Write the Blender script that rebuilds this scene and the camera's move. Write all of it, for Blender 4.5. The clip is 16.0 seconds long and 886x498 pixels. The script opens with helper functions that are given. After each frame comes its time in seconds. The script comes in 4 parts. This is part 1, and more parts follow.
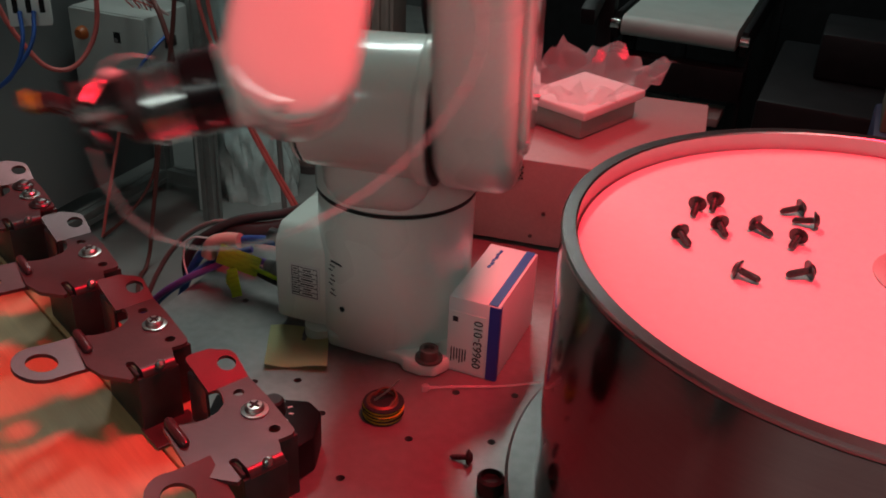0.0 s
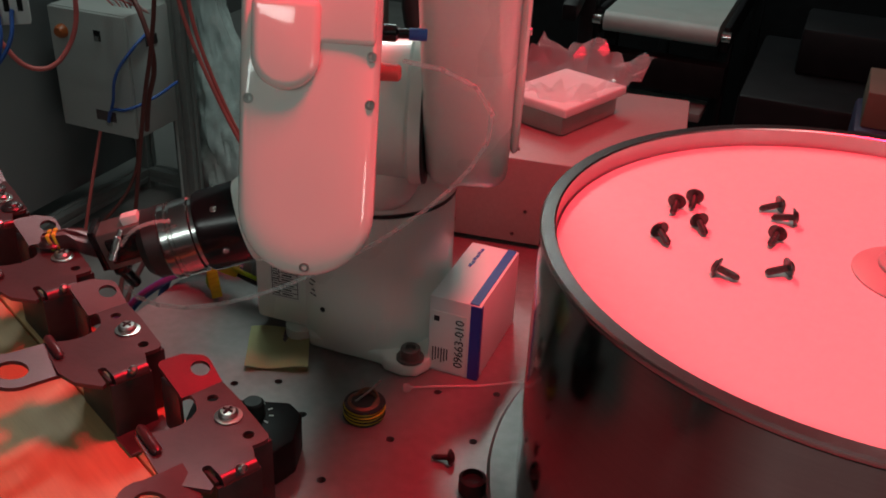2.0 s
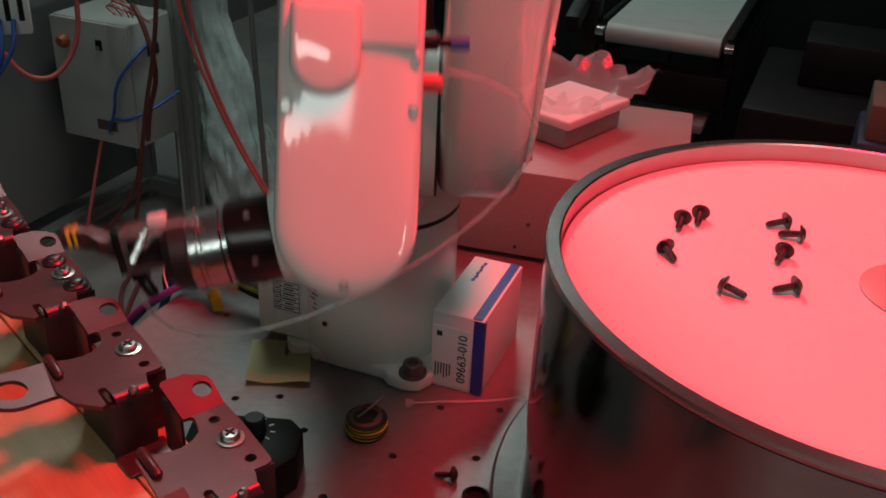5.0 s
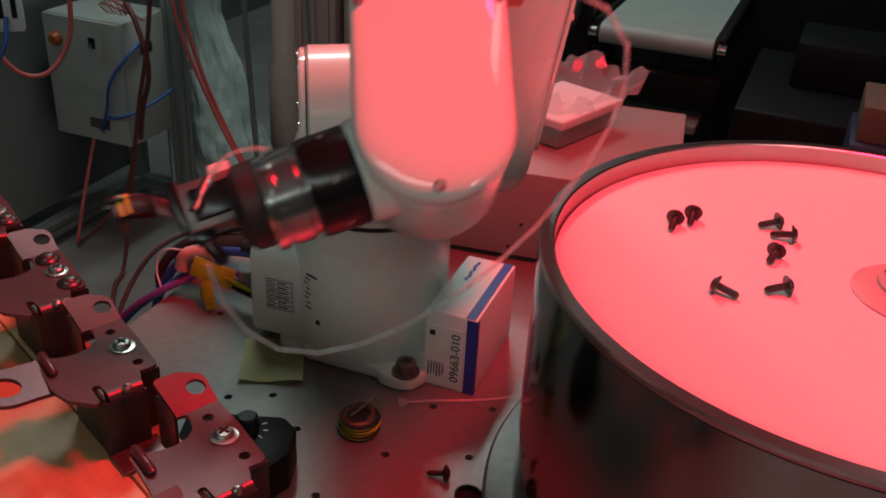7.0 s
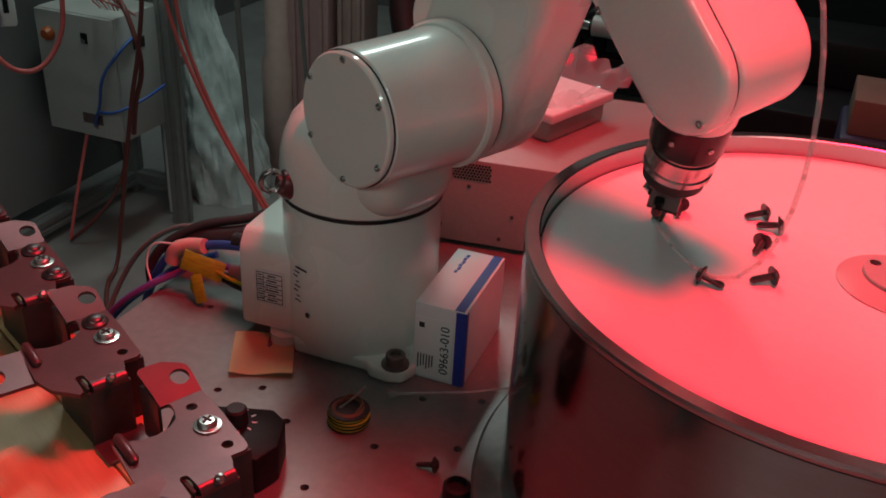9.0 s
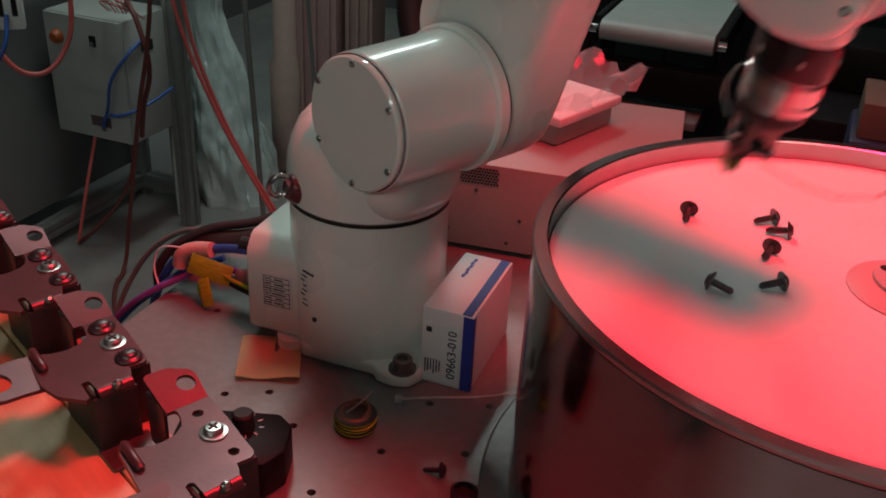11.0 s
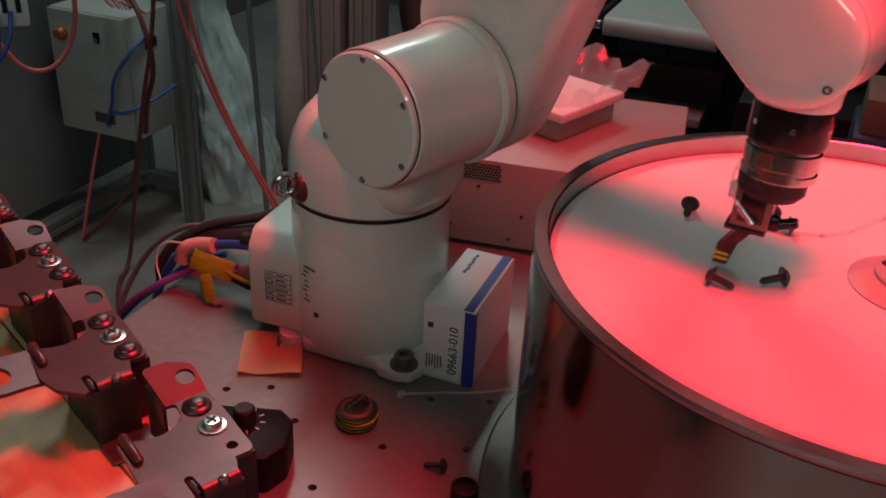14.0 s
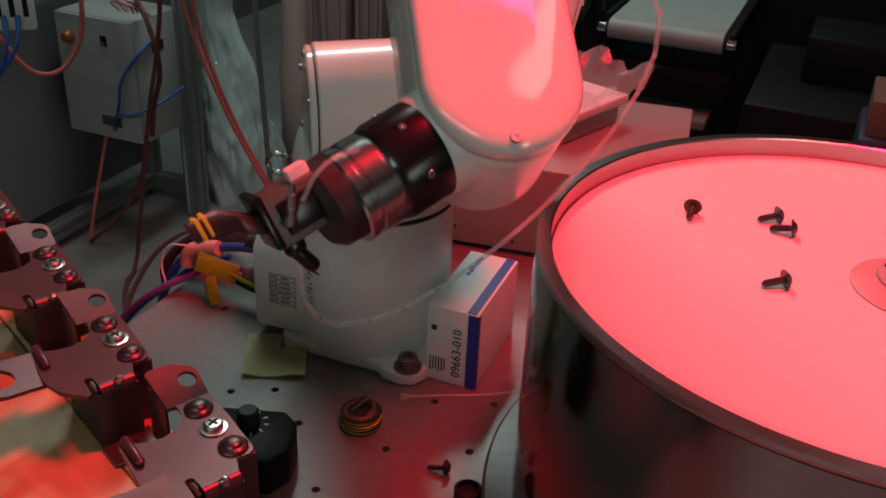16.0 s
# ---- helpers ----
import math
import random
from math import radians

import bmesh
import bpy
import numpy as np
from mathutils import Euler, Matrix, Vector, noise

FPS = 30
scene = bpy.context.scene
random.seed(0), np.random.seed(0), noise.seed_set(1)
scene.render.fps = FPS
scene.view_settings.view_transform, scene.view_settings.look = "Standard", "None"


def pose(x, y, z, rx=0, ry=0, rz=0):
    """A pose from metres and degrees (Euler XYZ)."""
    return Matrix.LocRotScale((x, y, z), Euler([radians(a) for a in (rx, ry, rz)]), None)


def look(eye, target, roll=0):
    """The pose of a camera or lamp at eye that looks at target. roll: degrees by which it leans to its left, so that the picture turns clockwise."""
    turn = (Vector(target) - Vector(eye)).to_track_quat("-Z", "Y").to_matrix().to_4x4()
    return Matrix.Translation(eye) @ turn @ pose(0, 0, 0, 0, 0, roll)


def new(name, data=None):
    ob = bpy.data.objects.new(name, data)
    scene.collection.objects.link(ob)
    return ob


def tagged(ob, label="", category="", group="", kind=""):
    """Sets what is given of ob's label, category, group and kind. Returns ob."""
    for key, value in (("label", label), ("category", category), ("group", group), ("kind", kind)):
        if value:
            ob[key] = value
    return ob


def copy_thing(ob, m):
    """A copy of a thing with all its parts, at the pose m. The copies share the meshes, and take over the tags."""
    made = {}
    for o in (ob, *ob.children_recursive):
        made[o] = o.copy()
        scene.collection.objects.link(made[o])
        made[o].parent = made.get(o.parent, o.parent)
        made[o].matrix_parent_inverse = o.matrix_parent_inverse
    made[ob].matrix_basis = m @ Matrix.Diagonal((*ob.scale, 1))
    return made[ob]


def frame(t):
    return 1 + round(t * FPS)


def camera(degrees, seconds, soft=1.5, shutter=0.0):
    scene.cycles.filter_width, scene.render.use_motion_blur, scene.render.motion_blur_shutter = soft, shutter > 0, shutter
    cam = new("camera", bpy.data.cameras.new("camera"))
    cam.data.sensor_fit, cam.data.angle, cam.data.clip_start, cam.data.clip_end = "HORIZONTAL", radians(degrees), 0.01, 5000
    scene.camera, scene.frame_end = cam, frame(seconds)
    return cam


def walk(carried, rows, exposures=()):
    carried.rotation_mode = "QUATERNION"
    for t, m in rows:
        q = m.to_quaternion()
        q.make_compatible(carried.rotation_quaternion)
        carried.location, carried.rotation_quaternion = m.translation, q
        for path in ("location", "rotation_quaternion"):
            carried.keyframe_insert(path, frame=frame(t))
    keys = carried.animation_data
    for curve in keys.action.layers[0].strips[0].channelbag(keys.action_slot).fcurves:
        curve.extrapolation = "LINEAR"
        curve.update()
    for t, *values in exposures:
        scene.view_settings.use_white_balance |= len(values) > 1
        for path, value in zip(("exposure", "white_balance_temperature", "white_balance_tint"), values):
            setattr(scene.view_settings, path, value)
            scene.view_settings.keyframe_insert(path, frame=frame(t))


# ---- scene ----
cam = camera(49.92, 16.0, soft=1.8, shutter=0.5)
PATH = [
    (0.0, 0.0019, 0.0085, 1.4067, 61.40, -2.40, 23.96),
    (0.5, 0.0028, 0.0116, 1.4072, 61.29, -2.41, 23.46),
    (1.0, 0.0053, 0.0149, 1.4067, 61.19, -2.43, 23.20),
    (1.5, 0.0070, 0.0159, 1.4073, 61.20, -2.32, 23.11),
    (2.0, 0.0053, 0.0162, 1.4077, 61.19, -2.37, 23.02),
    (2.5, 0.0034, 0.0182, 1.4070, 61.20, -2.39, 22.96),
    (3.0, 0.0002, 0.0204, 1.4068, 61.22, -2.46, 22.99),
    (3.5, -0.0029, 0.0254, 1.4074, 61.22, -2.54, 22.99),
    (4.0, 0.0007, 0.0242, 1.4098, 61.47, -2.27, 23.26),
    (6.5, -0.0040, 0.0225, 1.4090, 61.72, -2.88, 22.82),
    (7.0, -0.0010, 0.0214, 1.4100, 61.69, -2.88, 22.81),
    (7.5, 0.0034, 0.0208, 1.4097, 61.70, -2.66, 22.94),
    (8.0, 0.0045, 0.0198, 1.4102, 61.87, -2.68, 22.89),
    (8.5, 0.0068, 0.0198, 1.4091, 61.62, -2.85, 22.57),
    (9.0, 0.0071, 0.0215, 1.4079, 61.46, -2.87, 22.55),
    (11.5, 0.0043, 0.0252, 1.4092, 61.63, -2.79, 23.17),
    (12.0, 0.0002, 0.0258, 1.4105, 61.92, -2.93, 23.40),
    (12.5, 0.0051, 0.0227, 1.4120, 62.07, -2.77, 23.70),
    (13.0, 0.0102, 0.0229, 1.4089, 61.75, -2.52, 23.46),
    (13.5, 0.0109, 0.0236, 1.4075, 61.49, -2.47, 23.40),
    (14.0, 0.0089, 0.0253, 1.4071, 61.39, -2.63, 23.23),
    (14.5, 0.0076, 0.0286, 1.4088, 61.43, -2.69, 23.12),
    (15.0, 0.0077, 0.0248, 1.4094, 61.55, -2.66, 23.39),
    (15.5, 0.0103, 0.0236, 1.4093, 61.52, -2.51, 23.48),
    (16.0, 0.0130, 0.0252, 1.4089, 61.50, -2.39, 23.59),
]
walk(cam, [(t, pose(*row)) for t, *row in PATH])

# ---- world and lights ----
world = bpy.data.worlds.new("world")
scene.world = world
world.use_nodes = True
world.node_tree.nodes["Background"].inputs["Color"].default_value = (0.5, 0.58, 0.56, 1)
world.node_tree.nodes["Background"].inputs["Strength"].default_value = 0.012
scene.view_settings.exposure = -0.21


def area_lamp(name, eye, target, sx, sy, power, colour):
    data = bpy.data.lights.new(name, "AREA")
    data.shape, data.size, data.size_y = "RECTANGLE", sx, sy
    data.energy, data.color = power, colour
    ob = new(name, data)
    ob.matrix_world = look(eye, target)
    return ob


RED_AT = (0.09, 0.70, 2.42)
area_lamp("red_inspection_light", RED_AT, (0.07, 0.73, 1.04), 0.30, 0.30, 13, (1.0, 0.0085, 0.036)).data.spread = radians(94)
area_lamp("hall_light", (0.7, 1.6, 3.15), (0.7, 1.6, 0), 0.25, 2.4, 5.0, (0.82, 1.0, 0.95))
area_lamp("hall_light", (-1.3, 2.7, 3.15), (-1.3, 2.7, 0), 0.25, 2.4, 45, (0.82, 1.0, 0.95))
area_lamp("hall_light", (-0.2, -2.0, 2.6), (-0.3, 0.8, 1.0), 2.4, 0.25, 14.2, (0.86, 1.0, 0.95))
area_lamp("window_daylight", (3.03, -1.3, 1.45), (0.0, -1.3, 1.40), 0.36, 1.08, 9, (0.96, 1.0, 0.95))


# ---- materials ----
def material(name, colour, rough=0.5, metal=0.0, vary=0.12, scale=30.0, bump=0.0, bump_scale=200.0, coat=0.0,
             alpha=None, transmission=0.0, stretch=(1, 1, 1), second=None, mix_at=(0.45, 0.6), patch=6.0, rough_vary=0.12):
    mat = bpy.data.materials.new(name)
    mat.use_nodes = True
    nodes, links = mat.node_tree.nodes, mat.node_tree.links
    shader = nodes["Principled BSDF"]
    coords = nodes.new("ShaderNodeTexCoord")
    mapping = nodes.new("ShaderNodeMapping")
    mapping.inputs["Scale"].default_value = stretch
    links.new(coords.outputs["Object"], mapping.inputs["Vector"])
    fine, large = nodes.new("ShaderNodeTexNoise"), nodes.new("ShaderNodeTexNoise")
    fine.inputs["Scale"].default_value, fine.inputs["Detail"].default_value = scale, 6
    large.inputs["Scale"].default_value, large.inputs["Detail"].default_value = patch, 3
    for n in (fine, large):
        links.new(mapping.outputs["Vector"], n.inputs["Vector"])
    ramp = nodes.new("ShaderNodeValToRGB")
    low = [c * (1 - vary) for c in colour]
    high = [min(1, c * (1 + vary)) for c in colour]
    ramp.color_ramp.elements[0].position, ramp.color_ramp.elements[1].position = 0.3, 0.7
    ramp.color_ramp.elements[0].color, ramp.color_ramp.elements[1].color = (*low, 1), (*high, 1)
    links.new(fine.outputs["Fac"], ramp.inputs["Fac"])
    mix = nodes.new("ShaderNodeMix")
    mix.data_type = "RGBA"
    worn = second or [c * (1 - vary) for c in colour]
    mix.inputs["B"].default_value = (*worn, 1)
    cut = nodes.new("ShaderNodeMapRange")
    cut.inputs["From Min"].default_value, cut.inputs["From Max"].default_value = mix_at
    cut.inputs["To Max"].default_value = 0.8 if second else 0.4
    links.new(large.outputs["Fac"], cut.inputs["Value"])
    links.new(cut.outputs["Result"], mix.inputs["Factor"])
    links.new(ramp.outputs["Color"], mix.inputs["A"])
    links.new(mix.outputs["Result"], shader.inputs["Base Color"])
    spread = nodes.new("ShaderNodeMapRange")
    spread.inputs["To Min"].default_value = max(0.02, rough - rough_vary * rough)
    spread.inputs["To Max"].default_value = min(1, rough + rough_vary * rough)
    links.new(large.outputs["Fac"], spread.inputs["Value"])
    links.new(spread.outputs["Result"], shader.inputs["Roughness"])
    shader.inputs["Metallic"].default_value = metal
    shader.inputs["Coat Weight"].default_value = coat
    shader.inputs["Coat Roughness"].default_value = 0.06
    shader.inputs["Transmission Weight"].default_value = transmission
    if alpha is not None:
        shader.inputs["Alpha"].default_value = alpha
    if bump:
        relief, noise_b = nodes.new("ShaderNodeBump"), nodes.new("ShaderNodeTexNoise")
        noise_b.inputs["Scale"].default_value, noise_b.inputs["Detail"].default_value = bump_scale, 4
        relief.inputs["Strength"].default_value, relief.inputs["Distance"].default_value = bump, 0.002
        links.new(mapping.outputs["Vector"], noise_b.inputs["Vector"])
        links.new(noise_b.outputs["Fac"], relief.inputs["Height"])
        links.new(relief.outputs["Normal"], shader.inputs["Normal"])
    return mat


WHITE = material("robot_paint", (0.83, 0.85, 0.79), 0.28, vary=0.04, scale=9, coat=0.5, bump=0.03, bump_scale=350)
COVER = material("cover_plastic", (0.83, 0.85, 0.79), 0.08, vary=0.03, scale=8, coat=0.7)
SEAM = material("black_gasket", (0.012, 0.012, 0.012), 0.5)
BLACK = material("black_anodised", (0.007, 0.007, 0.008), 0.24, vary=0.2)
RUBBER = material("black_rubber", (0.01, 0.01, 0.01), 0.6, vary=0.3, bump=0.1)
CHROME = material("machined_steel", (0.62, 0.62, 0.6), 0.2, 1.0, vary=0.08, scale=60, stretch=(1, 1, 8))
STEEL = material("polished_drum_steel", (0.25, 0.24, 0.235), 0.10, 1.0, vary=0.05, scale=14, stretch=(2, 2, 30), bump=0.015, bump_scale=30, rough_vary=0.3)
brush = STEEL.node_tree.nodes.new("ShaderNodeTangent")
brush.direction_type, brush.axis = "RADIAL", "Z"
STEEL.node_tree.links.new(brush.outputs["Tangent"], STEEL.node_tree.nodes["Principled BSDF"].inputs["Tangent"])
STEEL.node_tree.nodes["Principled BSDF"].inputs["Anisotropic"].default_value = 0.75
RIM = material("brushed_rim_steel", (0.46, 0.45, 0.44), 0.25, 1.0, vary=0.06, scale=80)
PLATE = material("table_plate", (0.22, 0.205, 0.20), 0.36, 0.35, vary=0.1, scale=90, patch=5, bump=0.05, bump_scale=500, rough_vary=0.35)
HOLE = material("hole_shade", (0.01, 0.01, 0.01), 0.8)
DISC = material("disc_surface", (0.66, 0.66, 0.655), 0.45, vary=0.02, scale=120, bump=0.04, bump_scale=900)
HUB = material("hub_plastic", (0.40, 0.31, 0.31), 0.4, vary=0.04)
HUB_TOP = material("hub_plate_alloy", (0.46, 0.42, 0.41), 0.42, 0.3, vary=0.05, scale=60)
DARK_STEEL = material("phosphated_screw", (0.10, 0.095, 0.095), 0.36, 0.85, vary=0.3, scale=300)
# near-black steel: the dark adapter, and painted shade on the bracket flanges
DARK_AND_SHADED = material("dark_and_shaded_steel", (0.035, 0.032, 0.032), 0.5, 0.4, vary=0.3, scale=80)
ZINC = material("zinc_screw", (0.55, 0.55, 0.52), 0.28, 1.0, vary=0.15, scale=200)
BRACKET = material("bare_sheet_steel", (0.122, 0.052, 0.057), 0.32, 0.5, vary=0.12, scale=50, bump=0.05, bump_scale=300, second=(0.085, 0.038, 0.042), patch=22)
WOOD = material("maple_board", (0.50, 0.31, 0.15), 0.5, vary=0.12, scale=14, stretch=(1.5, 14, 14), bump=0.1, bump_scale=60, second=(0.42, 0.25, 0.115), mix_at=(0.5, 0.62), patch=3.5)
PAPER = material("yellow_note_paper", (0.78, 0.76, 0.42), 0.8, vary=0.03, scale=12)
CARD = material("white_carton", (0.70, 0.70, 0.70), 0.5, vary=0.03, scale=20)
BLUE = material("blue_print", (0.02, 0.045, 0.30), 0.45, vary=0.06)
INK = material("black_ink", (0.02, 0.02, 0.025), 0.6)
LABEL = material("label_paper", (0.76, 0.76, 0.74), 0.5, vary=0.02)
CASE = material("painted_sheet_case", (0.30, 0.25, 0.24), 0.42, vary=0.05, scale=200, bump=0.05, bump_scale=700)
PACK = material("white_foam_pack", (0.78, 0.76, 0.76), 0.6, vary=0.05, bump=0.2, bump_scale=70)
FILM = material("clear_film", (0.85, 0.85, 0.85), 0.12, alpha=0.22, vary=0.02, bump=0.3, bump_scale=40)
TRAY = material("clear_tray", (0.42, 0.44, 0.40), 0.2, vary=0.1, alpha=0.85)
COPPER = material("copper_wire", (0.16, 0.085, 0.05), 0.45, 0.5, vary=0.2)
YELLOW = material("yellow_plastic", (0.70, 0.55, 0.03), 0.45, vary=0.06)
RED_CABLE = material("red_cable", (0.66, 0.13, 0.12), 0.45, vary=0.1)
DARK_CABLE = material("dark_red_cable", (0.14, 0.035, 0.03), 0.5, vary=0.1)
BLUE_CABLE = material("blue_cable", (0.03, 0.09, 0.34), 0.42, vary=0.1)
VIOLET = material("violet_cable", (0.16, 0.06, 0.30), 0.42, vary=0.1)
GREY_CABLE = material("grey_cable", (0.18, 0.18, 0.17), 0.5, vary=0.1)
PINK_WRAP = material("pale_wrap_cable", (0.68, 0.40, 0.36), 0.5, vary=0.15, scale=60)
TUBE = material("clear_air_hose", (0.70, 0.70, 0.68), 0.12, vary=0.02, alpha=0.30)
ALU = material("aluminium_profile", (0.30, 0.31, 0.30), 0.4, 0.6, vary=0.08, scale=40)
CABINET = material("cabinet_paint", (0.44, 0.45, 0.43), 0.4, vary=0.05, scale=300, bump=0.05, bump_scale=600)
FLOOR = material("sealed_concrete", (0.22, 0.22, 0.21), 0.4, vary=0.14, scale=9, bump=0.05, bump_scale=120, second=(0.17, 0.17, 0.165), patch=2)
WALL = material("hall_wall", (0.10, 0.10, 0.10), 0.7, vary=0.08, scale=5)
PANEL = material("grey_panel", (0.20, 0.205, 0.21), 0.3, 0.5, vary=0.1, scale=3, second=(0.28, 0.27, 0.27), patch=1.4)
CEIL = material("ceiling_paint", (0.3, 0.3, 0.3), 0.8)
WRAP = material("stretch_film_roll", (0.54, 0.62, 0.60), 0.16, vary=0.22, scale=26, bump=0.8, bump_scale=30, coat=0.8, second=(0.43, 0.50, 0.49), patch=9)
# the red lamp's light is mixed into this column colour
RED_LIT_POST = material("red_lit_post", (0.48, 0.30, 0.29), 0.45, vary=0.06)
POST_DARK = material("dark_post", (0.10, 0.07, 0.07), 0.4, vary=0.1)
BELT = material("conveyor_belt", (0.30, 0.34, 0.32), 0.5, vary=0.08, scale=20)
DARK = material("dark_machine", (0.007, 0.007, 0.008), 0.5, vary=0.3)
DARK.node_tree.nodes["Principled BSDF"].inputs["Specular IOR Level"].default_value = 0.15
NAVY = material("navy_bin", (0.02, 0.025, 0.06), 0.5)
CARDBOARD = material("cardboard", (0.10, 0.068, 0.046), 0.7, vary=0.1, scale=30)
ORANGE = material("orange_knob", (0.40, 0.09, 0.02), 0.4)
TAG = material("yellow_tag_print", (0.34, 0.52, 0.02), 0.5, vary=0.3, scale=60, stretch=(1, 1, 4))
GRIP = material("red_brown_anodised", (0.20, 0.16, 0.15), 0.4, 0.6, vary=0.1)
TAN = material("tan_plastic", (0.42, 0.29, 0.26), 0.5, vary=0.08)


# ---- mesh helpers ----
def merge(bm, other):
    me = bpy.data.meshes.new("tmp")
    other.to_mesh(me)
    other.free()
    bm.from_mesh(me)
    bpy.data.meshes.remove(me)
    return bm


def slab(sx, sy, sz, bevel=0.002, at=(0, 0, 0), seg=2):
    """A box with rounded edges, centred at `at`."""
    bm = bmesh.new()
    bmesh.ops.create_cube(bm, size=1)
    bmesh.ops.scale(bm, vec=(sx, sy, sz), verts=bm.verts)
    if bevel:
        bmesh.ops.bevel(bm, geom=bm.edges[:], offset=min(bevel, 0.45 * min(sx, sy, sz)), segments=seg, affect="EDGES", profile=0.5)
    bmesh.ops.translate(bm, vec=at, verts=bm.verts)
    return bm


def lathe(profile, seg=48, turn=None, cap=True):
    """Profile (radius, z) turned about z; then moved by the matrix turn."""
    bm = bmesh.new()
    rings = []
    for r, z in profile:
        if r < 1e-6:
            rings.append([bm.verts.new((0, 0, z))])
        else:
            rings.append([bm.verts.new((r * math.cos(2 * math.pi * k / seg), r * math.sin(2 * math.pi * k / seg), z)) for k in range(seg)])
    for a, b in zip(rings, rings[1:]):
        for k in range(seg):
            k2 = (k + 1) % seg
            if len(a) == 1 and len(b) == 1:
                continue
            if len(a) == 1:
                bm.faces.new((a[0], b[k], b[k2]))
            elif len(b) == 1:
                bm.faces.new((a[k], b[0], a[k2]))
            else:
                bm.faces.new((a[k], b[k], b[k2], a[k2]))
    if cap:
        for ring in (rings[0], rings[-1]):
            if len(ring) > 1:
                bm.faces.new(ring)
    bmesh.ops.recalc_face_normals(bm, faces=bm.faces)
    if turn is not None:
        bm.transform(turn)
    return bm


def prism(points, low, high, bevel=0.0, turn=None, seg=2):
    """A polygon in x, y drawn up from low to high."""
    bm = bmesh.new()
    base = [bm.verts.new((x, y, low)) for x, y in points]
    top = [bm.verts.new((x, y, high)) for x, y in points]
    n = len(points)
    for k in range(n):
        bm.faces.new((base[k], base[(k + 1) % n], top[(k + 1) % n], top[k]))
    bm.faces.new(base[::-1])
    bm.faces.new(top)
    bmesh.ops.recalc_face_normals(bm, faces=bm.faces)
    if bevel:
        sharp = [e for e in bm.edges if len(e.link_faces) == 2 and e.calc_face_angle() > 0.6]
        bmesh.ops.bevel(bm, geom=sharp, offset=bevel, segments=seg, affect="EDGES", profile=0.5)
    if turn is not None:
        bm.transform(turn)
    return bm


def stadium(length, r1, r2, seg=14, start=0.0):
    """An outline round two circles: r1 at x = start, r2 at x = length."""
    pts = [(start - r1 * math.sin(math.pi * k / seg), r1 * math.cos(math.pi * k / seg)) for k in range(seg + 1)]
    pts += [(length + r2 * math.sin(math.pi * k / seg), -r2 * math.cos(math.pi * k / seg)) for k in range(seg + 1)]
    return pts


def tongue(start, end, r, seg=18):
    """An outline with a square start and a round end of radius r about x = end."""
    return [(start, r), (end, r)] + [(end + r * math.sin(math.pi * k / seg), r * math.cos(math.pi * k / seg)) for k in range(1, seg)] + [(end, -r), (start, -r)]


def crowned(start, end, r, steps, m=Matrix.Identity(4)):
    """A domed tongue: steps are (inset, height) from the outer edge to the crown."""
    bm = bmesh.new()
    rings = [[bm.verts.new(m @ Vector((x, y, h))) for x, y in tongue(start + 0.6 * inset, end, r - inset)] for inset, h in steps]
    for low, high in zip(rings, rings[1:]):
        for k in range(len(low)):
            bm.faces.new((low[k], low[(k + 1) % len(low)], high[(k + 1) % len(low)], high[k]))
    bm.faces.new(rings[0])
    bm.faces.new(rings[-1])
    bmesh.ops.recalc_face_normals(bm, faces=bm.faces)
    return bm


def circle(r, seg=24, cx=0.0, cy=0.0):
    return [(cx + r * math.cos(2 * math.pi * k / seg), cy + r * math.sin(2 * math.pi * k / seg)) for k in range(seg)]


def holed(outline, holes, low, high):
    """A flat sheet with through holes, from low to high."""
    bm = bmesh.new()
    loops = []
    for pts in [outline] + holes:
        vs = [bm.verts.new((x, y, high)) for x, y in pts]
        loops.append([bm.edges.new((vs[k], vs[(k + 1) % len(vs)])) for k in range(len(vs))])
    bmesh.ops.triangle_fill(bm, use_beauty=True, edges=[e for l in loops for e in l])
    top = bm.faces[:]
    out = bmesh.ops.extrude_face_region(bm, geom=top)
    bmesh.ops.translate(bm, vec=(0, 0, low - high), verts=[v for v in out["geom"] if isinstance(v, bmesh.types.BMVert)])
    bmesh.ops.recalc_face_normals(bm, faces=bm.faces)
    return bm


def finish(name, bm, mat, smooth=35):
    me = bpy.data.meshes.new(name)
    bm.to_mesh(me)
    bm.free()
    me.materials.append(mat)
    if smooth:
        me.polygons.foreach_set("use_smooth", [True] * len(me.polygons))
        me.set_sharp_from_angle(angle=radians(smooth))
    return me


def part(name, bm, mat, parent, label="", m=None, smooth=35):
    ob = new(name, finish(name, bm, mat, smooth))
    ob.parent = parent
    if m is not None:
        ob.matrix_basis = m
    if label:
        ob["label"] = label
    return ob


def thing(name, label, category, m=None, group="", kind=""):
    ob = new(name)
    ob.empty_display_size = 0.05
    if m is not None:
        ob.matrix_basis = m
    return tagged(ob, label, category, group, kind)


def solid(name, bm, mat, label, category, m=None, group="", kind="", smooth=35):
    ob = new(name, finish(name, bm, mat, smooth))
    if m is not None:
        ob.matrix_basis = m
    return tagged(ob, label, category, group, kind)


def cable_data(name, points, radius, mat, cyclic=False):
    data = bpy.data.curves.new(name, "CURVE")
    data.dimensions, data.bevel_depth, data.bevel_resolution, data.resolution_u = "3D", radius, 3, 8
    spline = data.splines.new("BEZIER")
    spline.bezier_points.add(len(points) - 1)
    for bp, p in zip(spline.bezier_points, points):
        bp.co = p
        bp.handle_left_type = bp.handle_right_type = "AUTO"
    spline.use_cyclic_u = cyclic
    data.use_fill_caps = True
